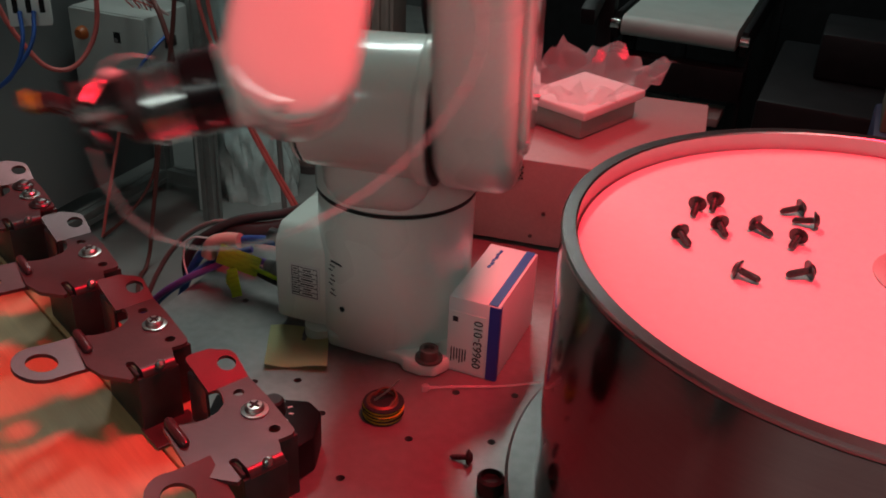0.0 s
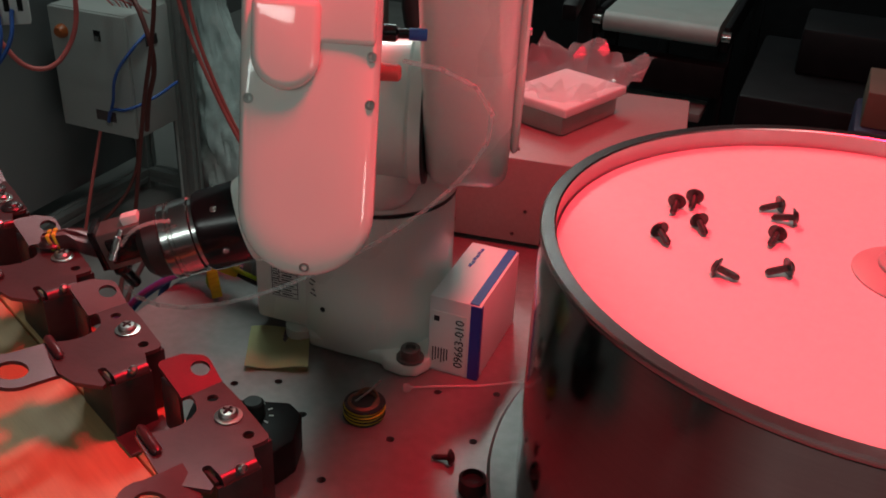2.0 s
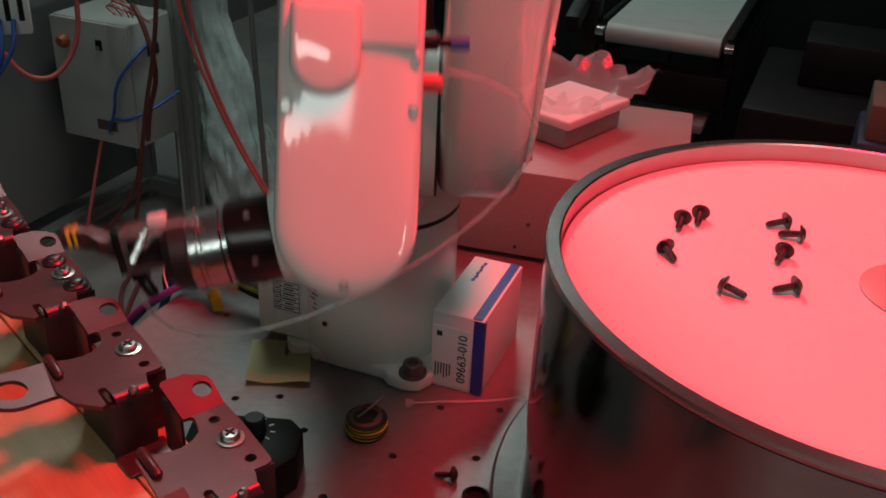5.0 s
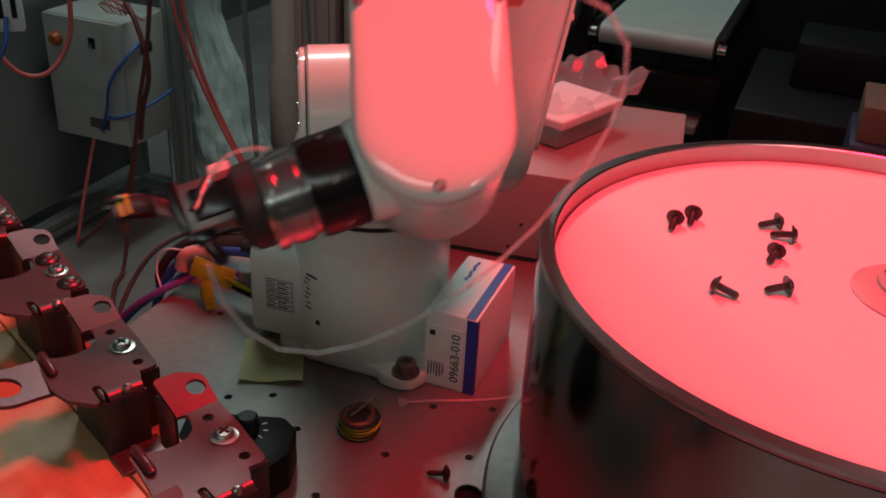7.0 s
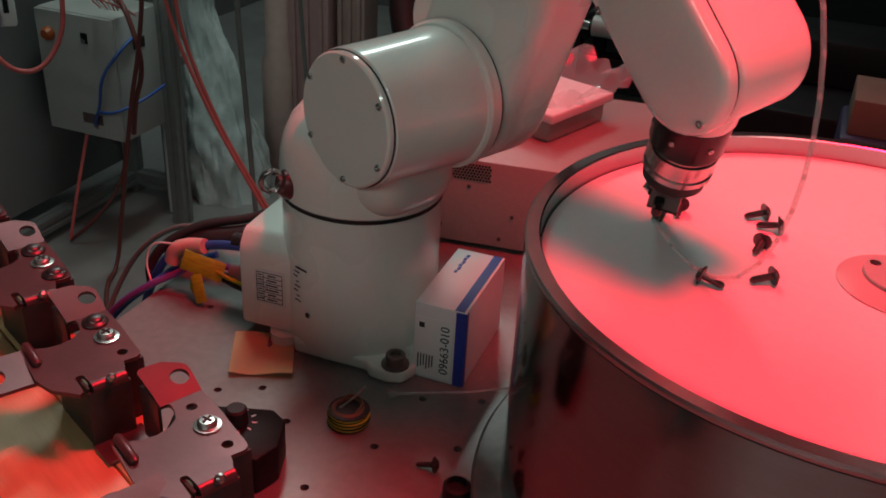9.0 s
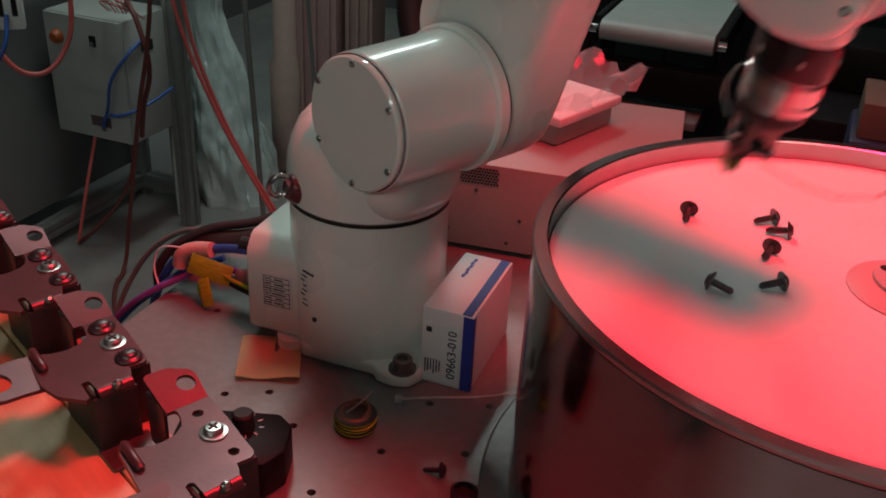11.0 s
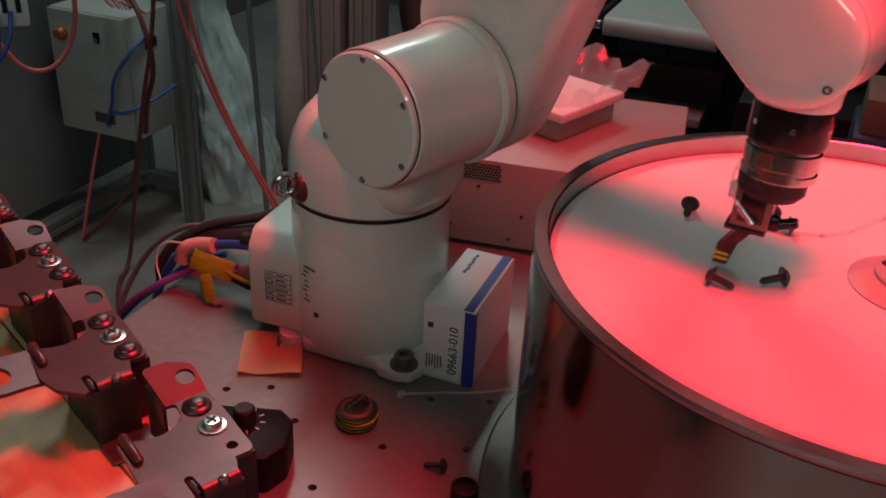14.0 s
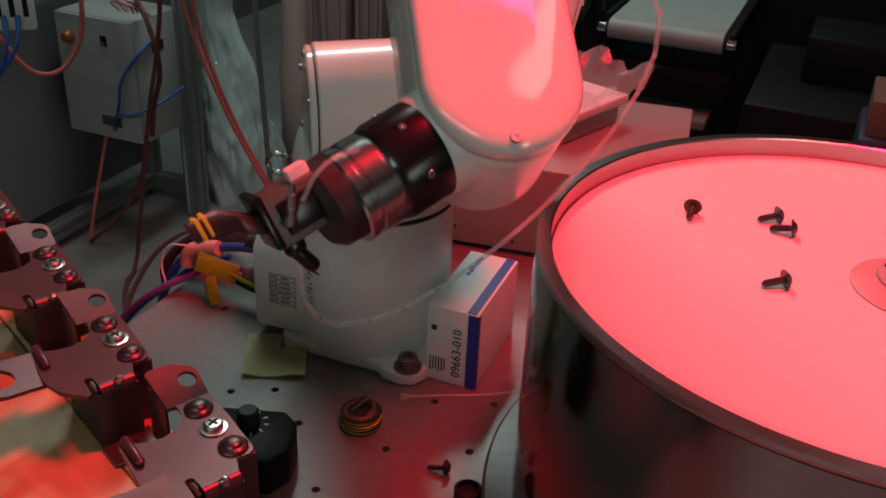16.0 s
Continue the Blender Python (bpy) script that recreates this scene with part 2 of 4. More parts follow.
    data.materials.append(mat)
    return data


def cable(name, points, radius, mat, label, category="cable", parent=None):
    ob = new(name, cable_data(name, points, radius, mat))
    if parent is not None:
        ob.parent = parent
        if label:
            ob["label"] = label
        return ob
    return tagged(ob, label, category)


def lettering(name, text, size, mat, parent, m):
    data = bpy.data.curves.new(name, "FONT")
    data.body, data.size, data.extrude = text, size, 0.0002
    data.materials.append(mat)
    ob = new(name, data)
    ob.parent = parent
    ob.matrix_basis = m
    return ob


TABLE = 0.8

# ---- setting ----
def wall(name, lo, hi, mat, label):
    c = [(a + b) / 2 for a, b in zip(lo, hi)]
    s = [b - a for a, b in zip(lo, hi)]
    return solid(name, slab(*s, bevel=0.0), mat, label, "wall", Matrix.Translation(c), kind="structure", smooth=0)


wall("floor", (-3.2, -3.2, -0.1), (3.2, 5.2, 0.0), FLOOR, "grey sealed concrete workshop floor with scuffs")
wall("ceiling", (-3.2, -3.2, 3.3), (3.2, 5.2, 3.4), CEIL, "plain grey workshop ceiling")
wall("wall_north", (-3.2, 5.0, 0), (3.2, 5.2, 3.3), WALL, "dark plain wall behind the machines")
wall("wall_south", (-3.2, -3.2, 0), (3.2, -3.0, 3.3), WALL, "dark plain wall behind the camera")
wall("wall_west", (-3.2, -3.0, 0), (-3.0, 5.0, 3.3), WALL, "dark plain workshop wall beside the frame")
EAST = "dark plain workshop wall with a narrow window"
wall("wall_east", (3.0, -3.0, 0), (3.2, -1.5, 3.3), WALL, EAST)
wall("wall_east", (3.0, -1.1, 0), (3.2, 5.0, 3.3), WALL, EAST)
wall("wall_east", (3.0, -1.5, 0), (3.2, -1.1, 0.88), WALL, EAST)
wall("wall_east", (3.0, -1.5, 2.02), (3.2, -1.1, 3.3), WALL, EAST)


def build_window():
    window = thing("window_1", "narrow upright window in the workshop wall", "window", pose(3.1, -1.3, 1.45), kind="structure")
    for s in (-1, 1):
        part("frame", slab(0.05, 0.03, 1.14, 0.003, (0, s * 0.184, 0)), ALU, window)
        part("frame", slab(0.05, 0.336, 0.03, 0.003, (0, 0, s * 0.554)), ALU, window)
    pane = part("pane", slab(0.006, 0.336, 1.076, 0, (0.01, 0, 0)), TUBE, window)
    pane.visible_shadow = False


build_window()

# ---- perforated work table ----
U = Vector((0.903, -0.43, 0)).normalized()
V = Vector((-U.y, U.x, 0))
ROW = Vector((-0.342, 0.383, 0))


def build_table():
    table = thing("work_table", "grey steel machine table plate with drilled holes", "table", pose(0, 0, TABLE))
    outline = [(-0.66, -0.35), (1.0, -0.35), (1.0, 1.50), (-0.66, 1.50)]
    spots = [(-0.226, 0.700), (-0.484, 0.677), (-0.231, 0.780), (-0.395, 0.664), (-0.300, 0.668), (-0.332, 0.590), (-0.583, 0.807),
             (-0.445, 0.700), (-0.212, 0.842), (-0.288, 0.757), (-0.515, 0.560), (-0.555, 0.640), (-0.43, 0.53)]
    holes = [circle(0.0042, 12, x, y) for x, y in spots]
    part("plate", holed(outline, holes, -0.015, 0.0), PLATE, table)
    part("underlay", slab(1.62, 1.8, 0.02, 0.002, (0.17, 0.575, -0.028)), DARK, table, "dark frame sheet below the plate")
    for x in (-0.6, 0.94):
        for y in (-0.29, 1.44):
            part("leg", slab(0.06, 0.06, TABLE - 0.04, 0.004, (x, y, -0.04 - (TABLE - 0.04) / 2)), ALU, table)
    return table


build_table()


# ---- bowl feeder ----
DRUM = Vector((0.079, 0.740, 0))
DISC_Z, RIM_Z, RIM_R = 1.053, 1.070, 0.2615


def build_feeder():
    feeder = thing("bowl_feeder", "round steel drum feeder with a white disc, on the table", "feeder", pose(DRUM.x, DRUM.y, TABLE))
    h, r = RIM_Z - TABLE, RIM_R
    part("flange", lathe([(0.0, 0.0), (0.286, 0.0), (0.288, 0.003), (0.288, 0.016), (0.285, 0.019), (0.0, 0.019)], 96), PLATE, feeder, "grey round base flange")
    part("drum", lathe([(r - 0.004, 0.019), (r, 0.023), (r, h - 0.0065)], 160, cap=False), STEEL, feeder, "mirror-polished steel drum wall")
    part("rim_groove", lathe([(r, h - 0.0066), (r - 0.0006, h - 0.0062), (r - 0.0006, h - 0.0056), (r + 0.0004, h - 0.0052)], 160, cap=False), SEAM, feeder)
    part("rim", lathe([(r + 0.0004, h - 0.0053), (r + 0.0008, h - 0.0045), (r + 0.0008, h - 0.0014), (r - 0.0006, h), (r - 0.0105, h), (r - 0.0120, h - 0.0012),
                       (r - 0.0125, h - 0.05), (r - 0.001, h - 0.05)], 160, cap=False), RIM, feeder, "polished steel rim")
    z = DISC_Z - TABLE
    part("disc", lathe([(0.0, z - 0.004), (r - 0.0132, z - 0.004), (r - 0.0132, z - 0.001), (r - 0.0146, z), (0.0, z)], 128), DISC, feeder, "matt white feeding disc")
    part("gap", lathe([(r - 0.018, z - 0.006), (r - 0.0126, z - 0.006)], 96, cap=False), SEAM, feeder, "dark gap round the disc")
    hub_at = Matrix.Translation((0.031, 0.0, z))
    hub = part("hub", lathe([(0.0, 0.0), (0.0500, 0.0), (0.0500, 0.0012), (0.0335, 0.0075), (0.0, 0.0075)], 72), HUB, feeder, "low conical hub collar", hub_at)
    part("hub_plate", lathe([(0.0, 0.0075), (0.0322, 0.0075), (0.0325, 0.0080), (0.0325, 0.0100), (0.0318, 0.0108), (0.0, 0.0108)], 64), HUB_TOP, hub, "flat round hub plate")
    for k in range(4):
        a = radians(158 + 90 * k)
        spot = Matrix.Translation((0.0255 * math.cos(a), 0.0255 * math.sin(a), 0.0108))
        part("hub_screw", lathe([(0.0, 0.0), (0.0042, 0.0), (0.0042, 0.0006), (0.0030, 0.0006), (0.0026, 0.0002), (0.0, 0.0002)], 18), DARK_STEEL, hub, m=spot)
    for k in range(3):
        a = radians(200.5 + 120 * k)
        x, y = 0.300 * math.cos(a), 0.300 * math.sin(a)
        part("foot", lathe([(0.0, 0.0), (0.011, 0.0), (0.0125, 0.003), (0.0125, 0.017), (0.0095, 0.019), (0.0095, 0.013), (0.0, 0.013)], 24), RUBBER, feeder, "black hollow clamping knob", pose(x, y, 0))
    return feeder


build_feeder()


# ---- robot ----
BASE = Vector((-0.408, 0.853, TABLE))
A1, Z2, L2, L4, TIP, BENT = 0.065, 0.288, 0.36, 0.29, 0.175, 0.025
TO_Y = Matrix.Rotation(radians(-90), 4, "X")      # the z axis onto y


def socket_screw(r, h):
    return lathe([(0.0, 0.0), (r, 0.0), (r, h * 0.7), (r * 0.85, h), (r * 0.5, h), (r * 0.5, h * 0.4), (0.0, h * 0.4)], 16)


def scoop(ob, at, radii):
    """Sink a smooth oval hollow into a part's side."""
    ball = bmesh.new()
    bmesh.ops.create_uvsphere(ball, u_segments=48, v_segments=24, radius=1.0)
    ball.transform(Matrix.Translation(at) @ Matrix.Diagonal((*radii, 1.0)))
    tool = new("hollow", finish("hollow", ball, WHITE))
    cut = ob.modifiers.new("hollow", "BOOLEAN")
    cut.operation, cut.object, cut.solver = "DIFFERENCE", tool, "EXACT"
    bpy.context.view_layer.update()
    made = bpy.data.meshes.new_from_object(ob.evaluated_get(bpy.context.evaluated_depsgraph_get()))
    ob.modifiers.remove(cut)
    ob.data = made
    made.polygons.foreach_set("use_smooth", [True] * len(made.polygons))
    made.set_sharp_from_angle(angle=radians(35))
    bpy.data.objects.remove(tool)


def build_robot():
    robot = thing("robot_arm", "white six-axis robot arm with a pneumatic gripper, bolted to the table", "robot", Matrix.Translation(BASE))
    # fixed base
    base = part("base", lathe([(0.0, 0.004), (0.0835, 0.004), (0.0855, 0.012), (0.0862, 0.04), (0.0858, 0.09), (0.0852, 0.172), (0.083, 0.1745), (0.0, 0.1745)], 72), WHITE, robot)
    flange = [(-0.046, -0.074), (-0.040, -0.082), (0.046, -0.080), (0.054, -0.088), (0.074, -0.0895), (0.090, -0.084), (0.097, -0.068), (0.097, -0.050), (0.092, -0.042), (0.092, 0.05),
              (0.100, 0.062), (0.100, 0.09), (0.088, 0.102), (-0.055, 0.102), (-0.062, 0.09), (-0.062, -0.05)]
    part("base_flange", prism(flange, 0.0, 0.016, 0.004, None, 3), WHITE, base)
    foot_wall = prism([(-0.046, -0.070), (-0.041, -0.0795), (0.044, -0.0775), (0.060, -0.060), (0.060, 0.0), (-0.046, 0.0)], 0.010, 0.062, 0.012, None, 4)
    part("foot_wall", foot_wall, WHITE, base)
    side = prism([(-0.072, 0.012), (-0.072, 0.128), (0.052, 0.128), (0.066, 0.108), (0.066, 0.012)], -0.118, -0.020, 0.006)
    side.transform(Matrix(((0, 0, 1, 0), (-1, 0, 0, 0), (0, 1, 0, 0), (0, 0, 0, 1))))
    bmesh.ops.recalc_face_normals(side, faces=side.faces)
    part("connector_housing", side, WHITE, base, m=pose(0, 0, 0, 0, 0, 3))
    part("foot_tab", lathe([(0.0, 0.0), (0.018, 0.0), (0.018, 0.012), (0.0, 0.012)], 24), WHITE, base, m=pose(-0.062, -0.062, 0))
    for x, y in ((0.078, -0.0745), (0.084, 0.086), (-0.050, 0.088)):
        part("bolt", lathe([(0.0, 0.016), (0.0150, 0.016), (0.0150, 0.0185), (0.0108, 0.0185), (0.0106, 0.029), (0.0098, 0.030), (0.006, 0.030), (0.006, 0.025), (0.0, 0.025)], 20), GRIP, base, "brown washer and socket bolt", pose(x, y, 0))
    # printed plate on the housing and small marks on the drum of the base
    rating = part("rating_label", slab(0.037, 0.0006, 0.043, 0), LABEL, base, "printed rating label", pose(0, 0, 0, 0, 0, 3) @ pose(-0.080, -0.0664, 0.066))
    for k in range(7):
        part("print_line", slab(0.031, 0.0004, 0.0007, 0), INK, rating, m=pose(0, -0.0004, 0.018 - 0.006 * k))
    for k in range(6):
        part("print_bar", slab(0.005 + 0.0012 * (k % 3), 0.0004, 0.0014, 0), INK, rating, m=pose(-0.0112, -0.0004, 0.015 - 0.006 * k))
        part("print_bar", slab(0.010 + 0.0022 * ((k * 5) % 4), 0.0004, 0.0016, 0), INK, rating, m=pose(0.0030, -0.0004, 0.015 - 0.006 * k))
    for x in (-0.0155, -0.007, 0.0155):
        part("print_line", slab(0.0006, 0.0004, 0.037, 0), INK, rating, m=pose(x, -0.0004, 0))
    for k in range(8):
        a = radians(248 - 1.5 * (k % 3))
        wide = 0.004 + 0.006 * ((k * 37) % 10) / 10 if k else 0.017
        aa = a - 0.06 + wide / 0.17
        part("print_line", slab(wide, 0.0008, 0.0009 if k else 0.0018, 0), INK, base, m=pose(0.0876 * math.cos(aa), 0.0876 * math.sin(aa), 0.108 - 0.0058 * k, 0, 0, math.degrees(aa) + 90))
    a = radians(256)
    part("certificate_mark", lathe([(0.0, 0), (0.003, 0), (0.003, 0.001), (0.0, 0.001)], 16), INK, base, m=pose(0.0876 * math.cos(a), 0.0876 * math.sin(a), 0.055, 90, 0, 256 - 270))
    # turning shoulder
    shoulder = part("shoulder", lathe([(0.0, 0.1775), (0.0855, 0.1775), (0.0875, 0.180), (0.0875, 0.205), (0.086, 0.222), (0.082, 0.238), (0.074, 0.256), (0.060, 0.272), (0.035, 0.284), (0.0, 0.286)], 72), WHITE, robot)
    part("seam", lathe([(0.0, 0.1740), (0.0866, 0.1740), (0.0866, 0.1780), (0.0, 0.1780)], 72), SEAM, shoulder, "black gasket seam")
    housing = lathe([(0.0, -0.070), (0.063, -0.070), (0.0665, -0.067), (0.068, 0.0), (0.0695, 0.045), (0.0, 0.045)], 64, pose(A1, 0, Z2) @ TO_Y)
    saddle = slab(0.125, 0.112, 0.13, 0.036, (A1 * 0.62, -0.004, 0.243), 5)
    part("motor_housing", merge(housing, saddle), WHITE, shoulder)
    cap = part("end_cap", lathe([(0.0, -0.0765), (0.0625, -0.0765), (0.0645, -0.0745), (0.0645, -0.070), (0.0, -0.070)], 64, pose(A1, 0, Z2) @ TO_Y), COVER, shoulder)
    part("cap_seam", lathe([(0.0, -0.0704), (0.0655, -0.0704), (0.0655, -0.0692), (0.0, -0.0692)], 64, pose(A1, 0, Z2) @ TO_Y), SEAM, shoulder)
    for k in range(6):
        a = radians(90 + 60 * k)
        spot = pose(A1 + 0.0585 * math.cos(a), -0.0763, Z2 + 0.0585 * math.sin(a)) @ pose(0, 0, 0, 90)
        part("cap_screw", socket_screw(0.0034, 0.0022), ZINC, cap, m=spot)
    part("collar", lathe([(0.0, 0.043), (0.072, 0.043), (0.0745, 0.046), (0.0745, 0.057), (0.0, 0.057)], 64, pose(A1, 0, Z2) @ TO_Y), WHITE, shoulder)
    part("arm_seam", lathe([(0.0, 0.0565), (0.0735, 0.0565), (0.0735, 0.0595), (0.0, 0.0595)], 64, pose(A1, 0, Z2) @ TO_Y), SEAM, shoulder, "black gasket seam")
    # lifting eye on the shoulder
    ea = radians(258)
    eye_at = pose(0.084 * math.cos(ea), 0.084 * math.sin(ea), 0.196, 0, 72, 258)
    part("eye_boss", lathe([(0.0, -0.004), (0.017, -0.004), (0.016, 0.004), (0.012, 0.010), (0.0, 0.010)], 24), BRACKET, shoulder, "worn steel lifting-eye boss", eye_at)
    ring_bm = bmesh.new()
    for i in range(24):
        for j in range(8):
            a, b = 2 * math.pi * i / 24, 2 * math.pi * j / 8
            r = 0.011 + 0.003 * math.cos(b)
            ring_bm.verts.new((r * math.cos(a), 0.003 * math.sin(b), 0.020 + r * math.sin(a)))
    ring_bm.verts.ensure_lookup_table()
    for i in range(24):
        for j in range(8):
            ring_bm.faces.new([ring_bm.verts[k] for k in (i * 8 + j, ((i + 1) % 24) * 8 + j, ((i + 1) % 24) * 8 + (j + 1) % 8, i * 8 + (j + 1) % 8)])
    bmesh.ops.recalc_face_normals(ring_bm, faces=ring_bm.faces)
    part("eye_ring", ring_bm, CHROME, shoulder, "steel lifting ring", eye_at)
    # upper arm: x along the arm, y sideways
    flat = Matrix(((1, 0, 0, 0), (0, 0, 1, 0), (0, -1, 0, 0), (0, 0, 0, 1)))   # outline x, y -> x, -z ; height -> y
    upper = part("upper_arm", prism(stadium(L2, 0.073, 0.066, 18), 0.060, 0.138, 0.018, flat, 4), WHITE, robot)
    part("arm_boss", lathe([(0.0, 0.0625), (0.044, 0.0625), (0.048, 0.066), (0.048, 0.112), (0.042, 0.122), (0.0, 0.124)], 48, Matrix.Translation((0.055, 0, 0.040)) @ TO_Y), WHITE, upper, "round boss on the back of the arm")
    part("arm_cover", prism(stadium(L2 - 0.03, 0.05, 0.045, 16, 0.02), 0.138, 0.146, 0.005, flat, 3), COVER, upper)
    for x, z in ((0.0, 0.04), (0.0, -0.04), (0.16, 0.042), (0.16, -0.042), (0.33, 0.03), (0.33, -0.03)):
        part("cover_screw", socket_screw(0.0032, 0.002), ZINC, upper, m=pose(x, 0.1455, z) @ pose(0, 0, 0, -90))
    # elbow
    elbow = part("elbow", merge(lathe([(0.0, -0.062), (0.058, -0.062), (0.064, -0.056), (0.066, 0.060), (0.0, 0.060)], 56, TO_Y),
                                slab(0.142, 0.086, 0.090, 0.007, (0.0600, -0.002, 0.0), 3)), WHITE, robot)
    part("elbow_motor", slab(0.112, 0.056, 0.072, 0.008, (0.078, -0.066, -0.004), 3), WHITE, elbow, "square motor housing beside the elbow")
    part("elbow_seam", slab(0.0012, 0.0868, 0.0908, 0.0005, (0.112, -0.002, 0.0), 1), SEAM, elbow)
    part("elbow_cap", lathe([(0.0, -0.069), (0.052, -0.069), (0.0545, -0.066), (0.0545, -0.061), (0.0, -0.061)], 48, TO_Y), COVER, elbow)
    # forearm: origin at the wrist, x along it towards the hand side, y towards the cover
    top = -0.158
    fore = part("forearm", prism(tongue(top, 0.0, 0.0435), -0.053, 0.0255, 0.011, flat, 4), WHITE, robot)
    scoop(fore, (-0.046, -0.013, 0.0465), (0.034, 0.024, 0.016))
    part("joint_gasket", slab(0.010, 0.074, 0.080, 0.003, (top + 0.001, -0.013, 0)), SEAM, fore, "black joint gasket")
    cover = part("forearm_cover", crowned(top + 0.004, 0.0, 0.0445, [(0, 0.0275), (0, 0.0325), (0.0008, 0.035), (0.0024, 0.037), (0.005, 0.0385), (0.009, 0.0397), (0.014, 0.0406), (0.020, 0.0412), (0.027, 0.0415)], flat), COVER, fore, "glossy white rounded cover")
    part("cover_seam", prism(tongue(top + 0.006, 0.0, 0.0436), 0.0252, 0.0285, 0.0, flat), SEAM, fore)
    part("cover_bulge", prism(tongue(top + 0.022, -0.100, 0.0215), 0.037, 0.0492, 0.006, Matrix.Translation((0, 0, 0.0155)) @ flat, 4), COVER, cover)
    part("cover_step", slab(0.044, 0.0075, 0.072, 0.0035, (top + 0.027, 0.0405, -0.0045), 4), COVER, cover)
    for x, z in ((0.037, 0.0), (-0.072, 0.0385), (-0.072, -0.0385), (top + 0.014, 0.0390), (top + 0.056, -0.0385)):
        part("cover_screw", socket_screw(0.0034, 0.0026), ZINC, cover, m=pose(x, 0.0378, z) @ pose(0, 0, 0, -90))
    for x, y in ((-0.128, -0.040), (-0.128, 0.012)):
        part("side_screw", socket_screw(0.0028, 0.0012), DARK_STEEL, fore, m=pose(x, y, 0.0434))
    valve = part("hose_valve", lathe([(0.0, 0.0), (0.006, 0.0), (0.006, 0.013), (0.0035, 0.015), (0.0035, 0.024), (0.0, 0.024)], 20), BLACK, fore, "black push-in hose valve", pose(-0.118, 0.004, -0.041, 180))
    part("blue_ring", lathe([(0.0, 0.022), (0.0042, 0.022), (0.0042, 0.034), (0.0, 0.034)], 18), BLUE_CABLE, valve, "blue hose collar")
    part("hose_port", lathe([(0.0, 0.0), (0.006, 0.0), (0.006, 0.016), (0.004, 0.018), (0.0, 0.018)], 18), RED_CABLE, fore, "red hose port", pose(-0.092, 0.004, -0.041, 180))
    # wrist and gripper: origin at the wrist, z along the tool, x towards the held screw's head
    wrist = part("wrist", lathe([(0.0, 0.018), (0.0310, 0.018), (0.0300, 0.043), (0.0280, 0.047), (0.0, 0.047)], 48), WHITE, robot)
    part("black_ring", lathe([(0.0, 0.045), (0.0275, 0.045), (0.0287, 0.0465), (0.0287, 0.0715), (0.0275, 0.075), (0.0, 0.075)], 56), BLACK, wrist, "black tool-changer ring")
    for k in range(6):
        a = radians(60 * k + 20)
        part("ring_screw", socket_screw(0.0022, 0.0012), CHROME, wrist, m=pose(0.0283 * math.cos(a), 0.0283 * math.sin(a), 0.060, 0, 90, 60 * k + 20))
    part("steel_ring", lathe([(0.0, 0.075), (0.0250, 0.075), (0.0250, 0.078), (0.0270, 0.079), (0.0270, 0.0905), (0.0256, 0.0915), (0.0256, 0.0935), (0.0270, 0.0945),
                              (0.0270, 0.099), (0.0258, 0.1005), (0.0, 0.1005)], 56), CHROME, wrist, "turned steel flange ring")
    part("adapter", lathe([(0.0, 0.1005), (0.0250, 0.1005), (0.0245, 0.111), (0.0200, 0.1165), (0.0, 0.1165)], 40), DARK_AND_SHADED, wrist, "dark turned adapter", pose(0.002, 0, 0))
    body = part("gripper_body", slab(0.028, 0.024, 0.036, 0.0016, (0.010, 0.0, 0.125)), GRIP, wrist, "red-brown anodised gripper body")
    part("end_plate", slab(0.030, 0.025, 0.005, 0.001, (0.012, 0.0, 0.1435)), BLACK, body)
    part("side_plate", slab(0.018, 0.004, 0.030, 0.0012, (0.010, -0.0128, 0.122)), BLACK, body)
    part("clamp_block", slab(0.011, 0.009, 0.012, 0.0012, (0.0245, -0.004, 0.117)), LABEL, body, "pale clamp block")
    part("fitting", lathe([(0.0, 0.0), (0.0034, 0.0), (0.0034, 0.005), (0.0028, 0.0055), (0.0028, 0.008), (0.0036, 0.0085), (0.0036, 0.016), (0.0024, 0.017), (0.0024, 0.022), (0.0, 0.022)], 14), CHROME, body, "small steel hose fitting", pose(0.006, -0.017, 0.136, 30, 0, 0) @ pose(0, 0, 0, 0, 130, 0))
    cable("short_hose", [(0.016, -0.020, 0.125), (0.026, -0.025, 0.112), (0.027, -0.024, 0.098), (0.024, -0.022, 0.088)], 0.0013, TUBE, "short clear hose", parent=body)
    part("elbow_fitting", slab(0.011, 0.009, 0.012, 0.003, (-0.006, -0.004, 0.136)), BLACK, body, "black elbow hose fitting")
    part("elbow_outlet", lathe([(0.0, 0.0), (0.0042, 0.0), (0.0042, 0.012), (0.0032, 0.014), (0.0, 0.014)], 14), BLACK, body, "black elbow hose fitting", pose(-0.010, -0.004, 0.136, 0, -110, 0))
    for s in (-1, 1):
        jaw = prism([(0.001, 0.146), (0.0095, 0.146), (0.0100, 0.155), (0.0055, 0.161), (0.0046, 0.178), (0.0012, 0.178), (0.0012, 0.163), (0.003, 0.157), (0.001, 0.152)], -0.0055, 0.0055, 0.0009)
        jaw.transform(Matrix(((0, 0, 1, 0), (s, 0, 0, 0), (0, 1, 0, 0), (0, 0, 0, 1))))
        for vert in jaw.verts:
            vert.co.x += 0.012 + (BENT - 0.012) * min(1.0, max(0.0, (vert.co.z - 0.146) / 0.018))
        bmesh.ops.recalc_face_normals(jaw, faces=jaw.faces)
        finger = part("finger", jaw, BRACKET, wrist, "stepped steel gripper finger")
